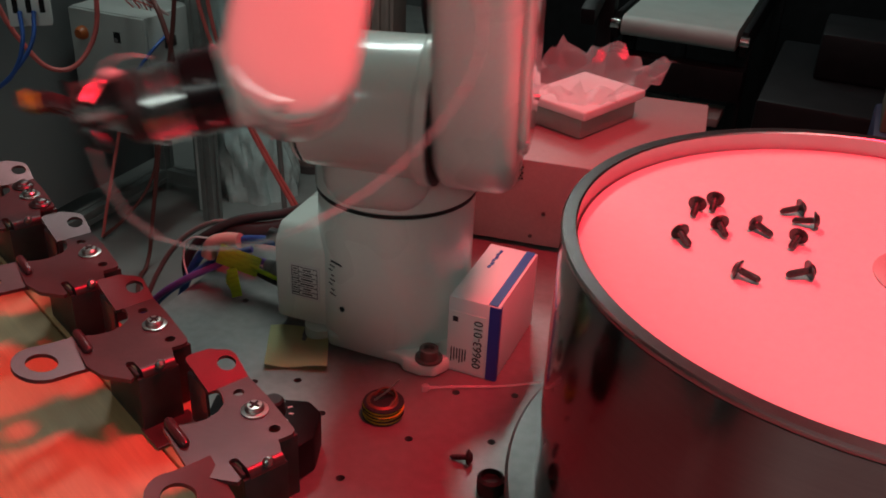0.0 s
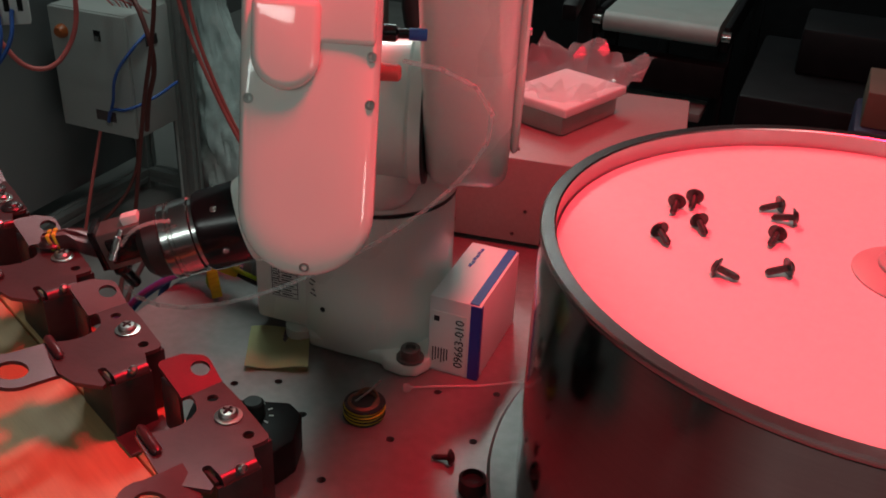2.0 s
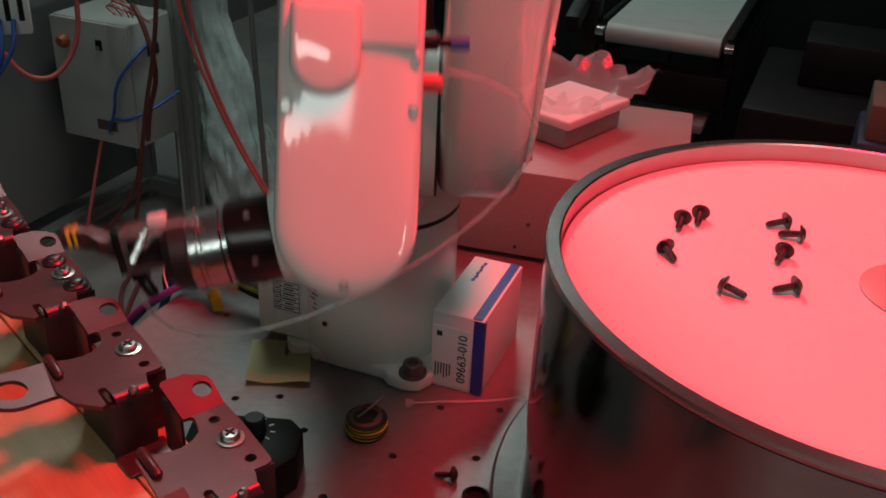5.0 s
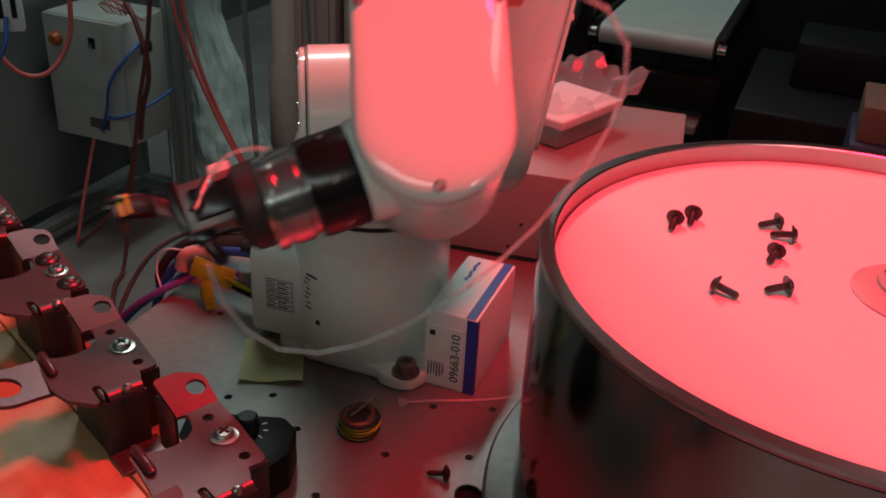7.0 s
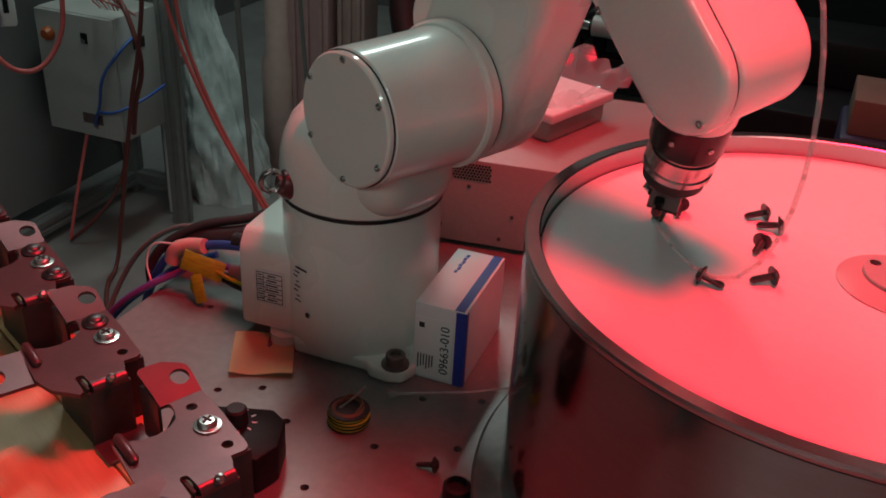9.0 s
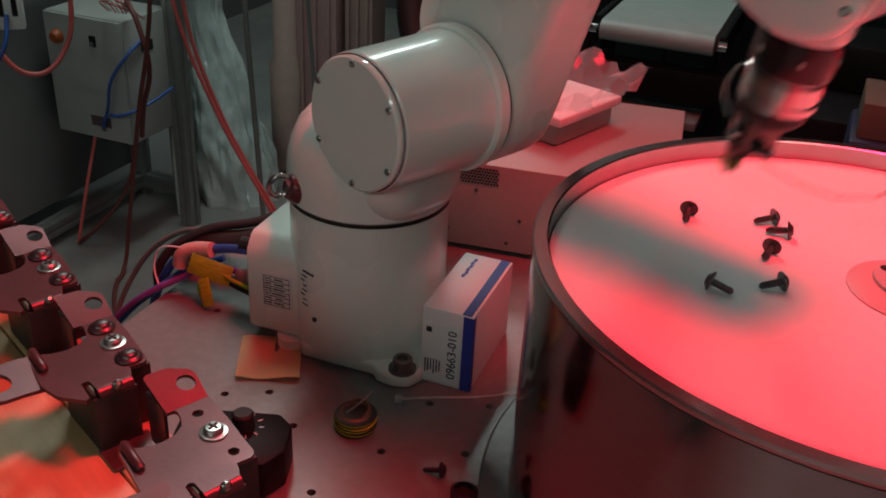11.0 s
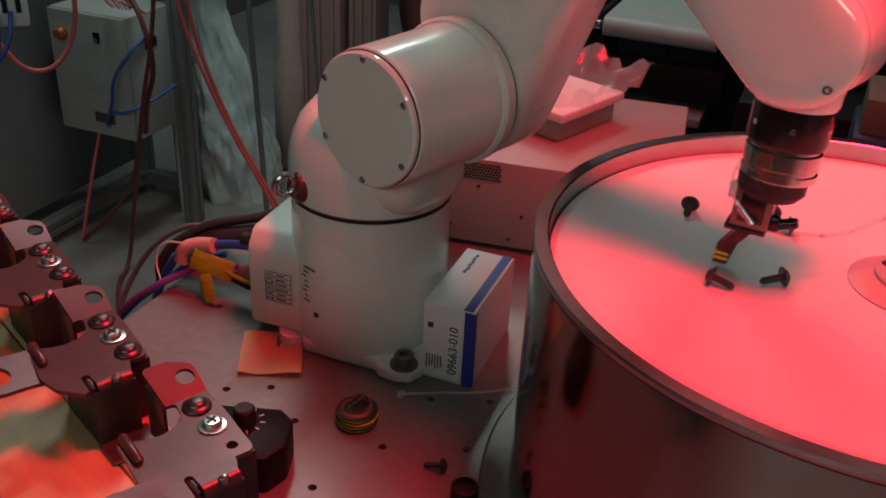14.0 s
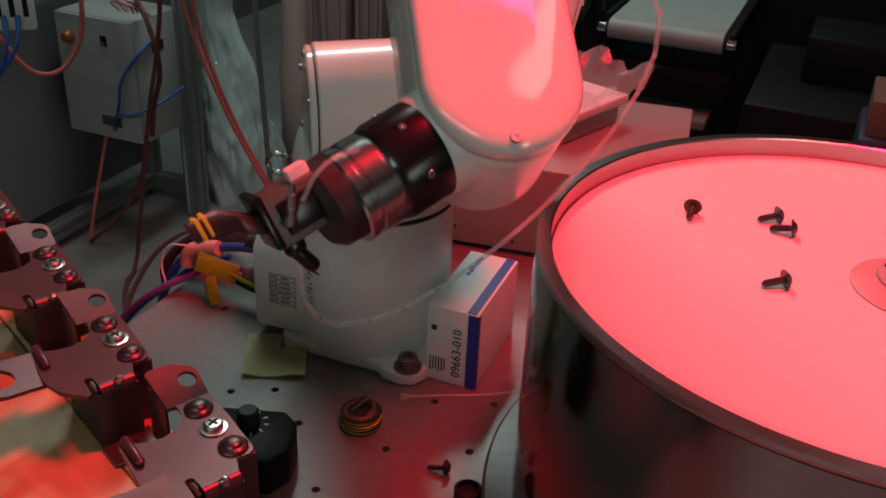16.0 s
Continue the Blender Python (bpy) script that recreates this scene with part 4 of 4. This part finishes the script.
def build_cabinet():
    cab = thing("switch_cabinet", "grey steel switch cabinet hung on the frame with an orange knob", "cabinet", pose(-1.872, 2.02, 0.338))
    part("body", slab(0.262, 0.195, 0.352, 0.004, (0, 0.105, 0.176)), CABINET, cab)
    door = part("door", slab(0.260, 0.010, 0.348, 0.003, (0, 0.0005, 0.176)), CABINET, cab)
    part("knob", lathe([(0.0, 0.0), (0.020, 0.0), (0.019, 0.012), (0.012, 0.022), (0.0, 0.022)], 24), ORANGE, door, "dark orange rotary knob", pose(-0.085, -0.004, 0.285, 90))
    lock = part("lock", slab(0.022, 0.004, 0.030, 0.001), BLACK, door, "black lock plate", pose(0.035, -0.005, 0.288))
    part("lock_insert", lathe([(0.0, 0.0), (0.007, 0.0), (0.007, 0.006), (0.0, 0.006)], 16), CHROME, lock, m=pose(0, -0.001, -0.006, 90))
    part("socket", slab(0.006, 0.04, 0.05, 0.002), BLACK, cab, "black connector socket", pose(0.127, 0.11, 0.31))
    part("socket", slab(0.006, 0.03, 0.045, 0.002), BLACK, cab, "black connector socket", pose(0.127, 0.08, 0.20))
    part("socket", slab(0.010, 0.05, 0.03, 0.002), DARK_STEEL, cab, "dark connector socket", pose(0.128, 0.10, 0.265))
    part("door_clip", slab(0.018, 0.006, 0.012, 0.001), ZINC, door, "bright clip", pose(0.04, -0.007, 0.035))
    part("smudge", slab(0.07, 0.0006, 0.03, 0.0), POST_DARK, door, "dark worn patch", pose(0.03, -0.0052, 0.055))
    return cab


build_cabinet()
solid("cabinet_bracket", slab(0.05, 0.16, 0.03, 0.002), ALU, "aluminium bracket holding the cabinet on the post", "bracket", pose(-1.77, 2.26, 0.50))

cable("hose_loop", [(-1.92, 1.55, 1.3), (-1.86, 1.62, 0.92), (-1.83, 1.68, 0.70), (-1.78, 1.74, 0.62), (-1.74, 1.80, 0.66), (-1.72, 1.84, 0.85), (-1.72, 1.9, 1.3)], 0.0062, RED_CABLE, "thick red hose hanging in a loop")
cable("red_cable", [(-1.52, 1.90, 1.3), (-1.49, 1.93, 0.8), (-1.43, 1.97, 0.55), (-1.30, 2.02, 0.25), (-1.20, 2.05, 0.06), (-1.15, 2.08, 0.008)], 0.0052, RED_CABLE, "pink-red hose hanging to the floor")
cable("red_cable", [(-1.46, 1.96, 1.3), (-1.475, 1.95, 0.8), (-1.43, 1.985, 0.55), (-1.30, 2.035, 0.25), (-1.19, 2.07, 0.06), (-1.13, 2.10, 0.008)], 0.0052, RED_CABLE, "pink-red hose hanging to the floor")
cable("dark_cable", [(-1.50, 1.9, 1.3), (-1.534, 1.9, 0.813), (-1.562, 1.9, 0.667), (-1.601, 1.9, 0.525), (-1.643, 1.9, 0.34), (-1.684, 1.9, 0.158), (-1.70, 1.87, 0.012), (-1.678, 1.817, 0.012), (-1.549, 1.654, 0.012)], 0.006, DARK_CABLE, "dark red cable hanging before the cabinet")
cable("dark_cable", [(-1.50, 2.25, 1.5), (-1.50, 2.25, 0.8), (-1.48, 2.25, 0.3), (-1.46, 2.24, 0.008)], 0.008, GREY_CABLE, "grey cable hanging to the floor beside the film roll")
cable("dark_cable", [(-1.37, 2.35, 1.5), (-1.36, 2.35, 0.8), (-1.33, 2.35, 0.3), (-1.32, 2.34, 0.008)], 0.006, GREY_CABLE, "grey cable hanging to the floor beside the post")
cable("blue_cable", [(-1.83, 2.008, 0.385), (-1.79, 1.99, 0.45), (-1.76, 1.985, 0.54), (-1.735, 2.03, 0.60), (-1.735, 2.10, 0.63)], 0.0045, BLUE_CABLE, "thin blue cable crossing the cabinet door")
cable("blue_cable", [(-1.83, 2.008, 0.38), (-1.79, 1.985, 0.43), (-1.74, 1.985, 0.44), (-1.70, 2.05, 0.46), (-1.69, 2.15, 0.48)], 0.0045, BLUE_CABLE, "thin blue cable crossing the cabinet door")
cable("wire_harness", [(-1.74, 2.05, 0.72), (-1.66, 1.97, 0.76), (-1.615, 1.95, 0.70), (-1.60, 1.95, 0.60), (-1.63, 1.95, 0.50), (-1.665, 1.97, 0.40)], 0.007, DARK_CABLE, "dark red wire bundle beside the cabinet")
for k in range(6):
    cable("wire_loop", [(-1.80 + 0.012 * k, 2.05, 0.708), (-1.78 + 0.015 * k, 2.0 - 0.006 * k, 0.745 + 0.008 * k), (-1.72, 1.98 - 0.005 * k, 0.75 + 0.010 * k), (-1.69, 2.06, 0.70)], 0.0022,
          LABEL if k % 2 else RED_CABLE, "thin loose wire loop on top of the cabinet", "wire")
cable("floor_cable", [(-1.93, 1.95, 0.012), (-1.91, 1.98, 0.15), (-1.90, 2.05, 0.337)], 0.005, RED_CABLE, "red cable hanging below the cabinet")
cable("floor_cable", [(-1.93, 1.95, 0.012), (-1.86, 1.98, 0.08), (-1.80, 2.05, 0.20), (-1.79, 2.08, 0.337)], 0.005, DARK_CABLE, "dark red cable hanging below the cabinet")


def build_unit():
    unit = thing("wiring_block", "white terminal block with blue wires on the frame panel", "terminal block", pose(-1.70, 1.60, 0.835, 0, 0, 40))
    part("block", slab(0.09, 0.03, 0.11, 0.003), LABEL, unit)
    part("mount_arm", slab(0.35, 0.02, 0.02, 0.002), ALU, unit, "aluminium holding arm", pose(0, 0, 0, 0, 0, -40) @ pose(-0.185, 0.015, 0.035))
    for k in range(3):
        part("slot", slab(0.012, 0.006, 0.05, 0.002), BLACK, unit, m=pose(-0.028 + 0.028 * k, -0.014, 0.0))
    for k in range(2):
        cable("lead", [(-0.02 + 0.03 * k, -0.018, -0.02), (-0.02 + 0.02 * k, -0.05, -0.08), (-0.05, -0.05, -0.15), (-0.10, -0.02, -0.20)], 0.005, BLUE_CABLE, "blue lead", parent=unit)


build_unit()


def build_roll():
    rnd = random.Random(8)
    bm = bmesh.new()
    seg, rows = 110, 90
    rings = []
    for j in range(rows + 1):
        z = 1.25 * j / rows
        r0 = 0.130 - 0.060 * max(0, min(1, (z - 0.22) / 0.40))
        lean = -0.11 * min(1, z / 0.6)
        rings.append([])
        for i in range(seg):
            a = 2 * math.pi * i / seg
            w = noise.noise((2.2 * math.cos(a), 2.2 * math.sin(a), 6 * z)) + 0.5 * noise.noise((6 * math.cos(a), 6 * math.sin(a), 14 * z)) + 0.45 * abs(noise.noise((7 * math.cos(a) + 5 * z, 7 * math.sin(a), 19 * z))) - 0.5 * abs(noise.noise((3.5 * math.cos(a) - 6 * z, 3.5 * math.sin(a), 9 * z + 4)))
            r = r0 * (1 + 0.16 * w)
            rings[-1].append(bm.verts.new((r * math.cos(a) + lean, r * math.sin(a), z)))
    for a, b in zip(rings, rings[1:]):
        for i in range(seg):
            bm.faces.new((a[i], a[(i + 1) % seg], b[(i + 1) % seg], b[i]))
    bm.faces.new(rings[0][::-1])
    bm.faces.new(rings[-1])
    return solid("wrapped_column", bm, WRAP, "tall bundle wrapped in crumpled translucent plastic film on the floor", "wrapped bundle", pose(-1.722, 2.49, 0.0), smooth=28)


build_roll()
solid("white_board", slab(0.02, 0.09, 0.46, 0.004), LABEL, "pale panel leaning behind the frame post", "panel", pose(-1.79, 2.30, 0.231, 0, 0, 0))


def build_column(name, x, y, w, d, mat, label, ribs):
    col = thing(name, label, "column", pose(x, y, 0))
    part("shaft", slab(w, d, 2.6, 0.004, (0, 0, 1.3)), mat, col)
    for k in range(ribs):
        part("rib", slab(0.012, 0.012, 2.58, 0.002, (-w / 2 + w * (k + 0.5) / ribs, -d / 2 - 0.006, 1.3)), mat, col)
    return col


# both columns carry the red lamp's light in their base colour
build_column("machine_column", -1.545, 2.78, 0.15, 0.12, RED_LIT_POST, "ribbed machine column behind the robot, coloured pink for the red light", 3)
build_column("machine_column", -1.405, 2.80, 0.10, 0.10, TAN, "ribbed machine column behind the robot, reddened to look red-lit", 3)
bottle = thing("tan_canister", "tan plastic canister strapped before the column", "canister", pose(-1.665, 2.73, 0.0))
part("body", lathe([(0.0, 0.0), (0.055, 0.0), (0.06, 0.01), (0.06, 0.40), (0.045, 0.43), (0.043, 0.70), (0.03, 0.73), (0.0, 0.735)], 32), TAN, bottle)
part("base_block", lathe([(0.0, 0.002), (0.068, 0.002), (0.068, 0.03), (0.0, 0.03)], 32), POST_DARK, bottle)
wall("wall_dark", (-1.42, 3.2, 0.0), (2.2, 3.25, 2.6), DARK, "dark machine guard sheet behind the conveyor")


# ---- conveyor and dark machine behind the feeder ----
def build_conveyor():
    conv = thing("belt_conveyor", "small belt conveyor with a grey belt and an end roller", "conveyor", pose(-0.335, 2.08, 0.0))
    w, z = 0.27, 0.855
    part("belt", prism(stadium(0.95, 0.022, 0.022, 12), -w / 2 + 0.012, w / 2 - 0.012, 0.0, Matrix(((0, 0, 1, 0), (1, 0, 0, 0), (0, 1, 0, z), (0, 0, 0, 1)))), BELT, conv, "matt grey-green belt")
    for s in (-1, 1):
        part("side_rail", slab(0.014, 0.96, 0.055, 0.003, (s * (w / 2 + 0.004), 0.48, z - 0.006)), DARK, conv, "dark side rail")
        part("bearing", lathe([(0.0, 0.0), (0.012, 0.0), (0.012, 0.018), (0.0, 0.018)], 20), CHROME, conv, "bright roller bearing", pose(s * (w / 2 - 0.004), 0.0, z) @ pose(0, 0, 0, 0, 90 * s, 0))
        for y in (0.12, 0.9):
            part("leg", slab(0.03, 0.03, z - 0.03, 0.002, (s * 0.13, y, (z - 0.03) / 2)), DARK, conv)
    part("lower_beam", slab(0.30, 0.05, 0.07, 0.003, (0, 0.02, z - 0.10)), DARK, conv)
    part("drip_tray", slab(0.20, 0.10, 0.02, 0.003, (0.02, 0.0, z - 0.17)), GREY_CABLE, conv)
    return conv


build_conveyor()


def build_machine():
    mac = thing("dark_machine", "black machine housing standing behind the feeder", "machine", pose(0.05, 1.95, 0.0))
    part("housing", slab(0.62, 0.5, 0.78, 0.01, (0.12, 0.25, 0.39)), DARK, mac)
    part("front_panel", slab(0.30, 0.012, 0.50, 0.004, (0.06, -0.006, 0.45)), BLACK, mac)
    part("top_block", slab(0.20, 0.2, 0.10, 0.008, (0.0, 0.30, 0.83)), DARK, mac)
    return mac


build_machine()
bin_ = thing("storage_bin", "navy plastic storage bin with cardboard in it", "bin", pose(0.158, 1.72, 0.000))
part("stand", slab(0.16, 0.16, 0.758, 0.006, (0, 0, 0.3792)), DARK, bin_)
part("shell", slab(0.17, 0.18, 0.10, 0.008, (0, 0, 0.808)), NAVY, bin_)
part("cardboard", slab(0.15, 0.15, 0.06, 0.003, (0, 0, 0.888)), CARDBOARD, bin_, "brown folded cardboard")
guide = thing("diagonal_strut", "dark slanted strut beside the conveyor belt", "strut", pose(-0.50, 2.10, 0.0))
part("upright", slab(0.035, 0.035, 0.92, 0.002, (0, 0, 0.46)), DARK, guide)
part("slanted_rail", slab(0.03, 0.80, 0.035, 0.003, (0, 0.38, 1.05)), DARK, guide, m=pose(-0.02, 0, -0.14, 8, 0, 6))


# black corrugated conduit looped behind the shoulder
cable("corrugated_conduit", [(-0.535, 1.30, 0.93), (-0.575, 1.32, 1.08), (-0.515, 1.33, 1.20), (-0.415, 1.34, 1.24), (-0.335, 1.36, 1.28), (-0.275, 1.40, 1.42)], 0.022, RUBBER, "black corrugated conduit looped on the control case")


# ---- movement ----
# seconds, shoulder, upper arm, forearm slope, forearm roll, wrist bend, tool roll (degrees)
JOINTS = [
    (0.00, -77.7, 13.4, -55.6, 74.0, -63.9, 99.8),
    (0.20, -42.3, 9.5, -55.4, 136.6, -69.3, 99.8),
    (0.50, -5.4, 23.0, -38.7, 210.5, -67.2, 99.8),
    (0.65, -8.7, 23.1, -42.7, 197.5, -56.9, 99.8),
    (0.86, -17.5, 21.2, -41.2, 187.7, -47.9, 95.8),
    (0.98, -17.5, 21.2, -41.2, 187.7, -47.9, 94.4),
    (1.20, -8.6, 23.8, -36.2, 199.2, -70.2, 93.2),
    (1.40, -22.0, 11.4, -40.9, 170.8, -69.2, 88.5),
    (1.50, -42.3, 12.8, -51.3, 123.6, -70.6, 86.2),
    (1.60, -65.0, 19.6, -48.3, 102.1, -73.1, 83.8),
    (1.80, -68.6, 28.4, -52.7, 89.4, -70.5, 79.1),
    (1.99, -71.7, 32.2, -73.7, 81.3, -71.1, 74.7),
    (2.11, -71.7, 32.2, -73.7, 81.3, -71.1, 75.3),
    (2.20, -69.2, 31.0, -58.1, 94.8, -71.6, 78.5),
    (2.40, -66.2, 28.9, -57.2, 99.7, -70.0, 85.4),
    (2.60, -68.8, 21.5, -45.9, 95.6, -73.2, 92.4),
    (2.80, -63.5, 19.6, -49.1, 106.8, -76.0, 99.4),
    (3.00, -34.1, 16.5, -53.2, 161.7, -71.3, 106.3),
    (3.49, -23.7, 25.2, -42.4, 188.8, -63.0, 120.4),
    (3.61, -23.7, 25.2, -42.4, 188.8, -63.0, 119.9),
    (4.00, -22.0, 19.0, -41.2, 187.5, -73.2, 106.4),
    (4.20, -43.9, 17.9, -54.2, 123.5, -75.9, 97.9),
    (4.50, -67.2, 25.9, -60.2, 87.9, -76.4, 85.1),
    (4.74, -67.2, 36.6, -72.6, 85.0, -77.2, 74.9),
    (4.86, -67.2, 36.6, -72.6, 85.0, -77.2, 74.2),
    (5.15, -67.2, 24.3, -58.0, 88.4, -76.4, 83.1),
    (5.85, -24.1, 12.4, -26.4, 183.9, -75.8, 104.5),
    (6.14, -26.9, 22.5, -42.8, 183.4, -59.6, 110.1),
    (6.26, -26.9, 22.5, -42.8, 183.4, -59.6, 109.4),
    (6.50, -20.3, 20.1, -40.8, 183.2, -60.3, 102.8),
    (7.00, -59.4, 25.6, -46.1, 94.5, -71.6, 82.0),
    (7.39, -61.6, 36.9, -64.4, 89.3, -72.2, 65.8),
    (7.51, -61.6, 36.9, -64.4, 89.3, -72.2, 66.8),
    (8.00, -59.6, 24.0, -46.6, 96.7, -71.3, 95.4),
    (8.50, -21.2, 13.4, -39.9, 207.3, -74.0, 124.6),
    (8.89, -24.3, 19.8, -46.6, 192.5, -59.3, 144.7),
    (9.01, -24.3, 19.8, -46.6, 192.5, -59.3, 144.1),
    (9.20, -18.5, 12.3, -42.1, 197.5, -63.1, 133.5),
    (9.85, -59.4, 30.1, -56.6, 81.3, -72.6, 88.5),
    (10.09, -59.4, 39.6, -67.6, 78.1, -74.6, 71.9),
    (10.21, -59.4, 39.6, -67.6, 78.1, -74.6, 71.7),
    (10.50, -59.4, 28.6, -54.7, 81.9, -72.3, 90.5),
    (11.10, -20.4, 18.8, -25.3, 194.7, -75.3, 129.6),
    (11.30, -20.3, 26.2, -41.6, 197.1, -58.7, 142.6),
    (11.54, -23.5, 27.9, -40.6, 195.5, -61.1, 156.4),
    (11.66, -23.5, 27.9, -40.6, 195.5, -61.1, 155.7),
    (12.00, -22.5, 22.5, -43.2, 174.6, -60.6, 131.2),
    (12.50, -56.0, 34.4, -60.8, 83.1, -63.0, 103.9),
    (12.79, -58.4, 39.5, -68.4, 55.3, -66.7, 80.4),
    (12.91, -58.4, 39.5, -68.4, 55.3, -66.7, 76.5),
    (13.00, -54.6, 35.6, -63.6, 66.6, -66.1, 76.5),
    (13.30, -55.7, 26.4, -52.5, 92.9, -64.7, 70.8),
    (13.60, -24.7, 23.7, -47.6, 114.7, -69.2, 74.2),
    (14.00, -18.4, 22.7, -40.0, 173.8, -49.9, 78.8),
    (14.24, -23.0, 26.9, -37.6, 175.5, -56.8, 77.9),
    (14.36, -23.0, 26.9, -37.6, 175.5, -56.8, 77.2),
    (14.50, -16.0, 23.6, -38.4, 199.9, -61.1, 77.4),
    (14.60, -15.7, 20.6, -38.4, 171.6, -60.7, 75.0),
    (15.00, -52.8, 30.9, -57.1, 84.2, -60.0, 76.4),
    (15.34, -54.6, 41.1, -61.3, 66.4, -63.4, 67.8),
    (15.46, -54.6, 41.1, -61.3, 66.4, -63.4, 66.3),
    (16.00, -54.5, 24.1, -41.6, 90.3, -60.4, 55.8),
]
# screw, seconds of pick and of placing, bracket, hole
CARRIED = [(0, 0.92, 2.05, 1, SPOT_A), (1, 3.55, 4.80, 1, SPOT_B), (2, 6.20, 7.45, 2, SPOT_A), (3, 8.95, 10.15, 2, SPOT_B), (4, 11.60, 12.85, 3, SPOT_A), (5, 14.30, 15.40, 3, SPOT_B)]


def joints_at(t):
    """Smooth joint angles between the keyed rows; a row that repeats its neighbour is a halt."""
    k = max(i for i in range(len(JOINTS) - 1) if JOINTS[i][0] <= t + 1e-6)
    a, b = JOINTS[k], JOINTS[k + 1]
    before, after = JOINTS[max(0, k - 1)], JOINTS[min(len(JOINTS) - 1, k + 2)]
    h = b[0] - a[0]
    s = min(1.0, max(0.0, (t - a[0]) / h))
    out = []
    for i in range(1, 7):
        d = (b[i] - a[i]) / h

        def slope(p, q, r):
            d1 = (q[i] - p[i]) / (q[0] - p[0]) if q[0] > p[0] else 0.0
            d2 = (r[i] - q[i]) / (r[0] - q[0]) if r[0] > q[0] else 0.0
            return 0.0 if d1 * d2 <= 0 else 2 * d1 * d2 / (d1 + d2)
        m0, m1 = slope(before, a, b), slope(a, b, after)
        out.append((2 * s ** 3 - 3 * s * s + 1) * a[i] + (s ** 3 - 2 * s * s + s) * h * m0 + (3 * s * s - 2 * s ** 3) * b[i] + (s ** 3 - s * s) * h * m1)
    return [radians(v) for v in out]


def frame_of(x, y, at):
    z = x.cross(y)
    return Matrix(((x.x, y.x, z.x, at.x), (x.y, y.y, z.y, at.y), (x.z, y.z, z.z, at.z), (0, 0, 0, 1)))


def chain(t):
    """The poses of shoulder, upper arm, elbow, forearm and wrist in the robot's space."""
    q1, q2, p, q4, q5, q6 = joints_at(t)
    up = Vector((0, 0, 1))
    reach, side = Vector((math.cos(q1), math.sin(q1), 0)), Vector((-math.sin(q1), math.cos(q1), 0))
    j2 = reach * A1 + up * Z2
    along = reach * math.sin(q2) + up * math.cos(q2)
    j3 = j2 + along * L2
    fore, n = reach * math.cos(p) + up * math.sin(p), reach * math.sin(p) - up * math.cos(p)
    w = j3 + fore * L4
    c = side * math.cos(q4) - n * math.sin(q4)
    d = fore * math.cos(q5) + (n * math.cos(q4) + side * math.sin(q4)) * math.sin(q5)
    s = c * math.cos(q6) + d.cross(c) * math.sin(q6)
    wrist = frame_of(s, d.cross(s), w)
    return [pose(0, 0, 0, 0, 0, math.degrees(q1)), frame_of(along, side, j2), frame_of(fore, side, j3), frame_of(fore, c, w), wrist]


HOSE = []
for k in range(18):
    link = part("hose_piece", lathe([(0.0, -0.0018), (0.0013, -0.0012), (0.0017, 0.0), (0.0017, 0.0265), (0.0013, 0.0277), (0.0, 0.0283)], 10), TUBE, ROBOT, "clear air hose piece")
    HOSE.append(link)


def hose_points(m_fore, m_wrist):
    """A slack hose of fixed length between the forearm port and the gripper fitting."""
    a, b = m_fore @ Vector((-0.100, 0.008, -0.061)), m_wrist @ Vector((-0.022, -0.004, 0.140))
    da, db = (m_fore.to_3x3() @ Vector((0, 0, -1))), (m_wrist.to_3x3() @ Vector((-0.75, 0.75, 0.1))).normalized()
    total = 0.0265 * len(HOSE)

    def points(k):
        p1, p2 = a + da * k + Vector((0, 0, -0.10 * k)), b + db * k + Vector((0, 0, -0.10 * k))
        return [a * (1 - s) ** 3 + p1 * 3 * s * (1 - s) ** 2 + p2 * 3 * s * s * (1 - s) + b * s ** 3 for s in [i / 48 for i in range(49)]]
    lo, hi = 0.0, 0.8
    for _ in range(24):
        k = (lo + hi) / 2
        pts = points(k)
        if sum((q - p).length for p, q in zip(pts, pts[1:])) < total:
            lo = k
        else:
            hi = k
    out, walked, need = [pts[0]], 0.0, 0.0265
    for p, q in zip(pts, pts[1:]):
        step = (q - p).length
        while walked + step >= need and len(out) < len(HOSE) + 1:
            out.append(p.lerp(q, (need - walked) / step))
            need += 0.0265
        walked += step
    while len(out) < len(HOSE) + 1:
        out.append(pts[-1])
    return out


def motions():
    times = [round(0.1 * k, 1) for k in range(161)]
    poses = [chain(t) for t in times]
    for i, ob in enumerate((SHOULDER, UPPER, ELBOW, FORE, WRIST)):
        walk(ob, [(t, p[i]) for t, p in zip(times, poses)])
    hose = [hose_points(p[3], p[4]) for p in poses]
    for i, ob in enumerate(HOSE):
        rows = []
        for t, pts in zip(times, hose):
            way = pts[i + 1] - pts[i]
            rows.append((t, Matrix.Translation(pts[i]) @ (way if way.length > 1e-6 else Vector((0, 0, 1))).to_track_quat("Z", "Y").to_matrix().to_4x4()))
        walk(ob, rows)
    base = Matrix.Translation(BASE)
    held = Matrix.Translation((BENT, 0, TIP)) @ pose(0, 0, 0, 0, 90, 0) @ Matrix.Translation((0, 0, 0.004))
    for i, t0, t1, bracket, (u, v) in CARRIED:
        ob = SCREWS[i]
        rest, seat = ob.matrix_basis.copy(), row_pose(BRACKETS[bracket][0] + u, BRACKETS[bracket][1] + v, PLATE_Z + 0.0012)
        rows = [(0.0, rest), (t0, rest)]
        for t, p in zip(times, poses):
            if t0 + 0.05 < t < t1 - 0.05:
                rows.append((t, base @ p[4] @ held))
        rows += [(t1, seat), (16.0, seat)]
        walk(ob, rows)


motions()
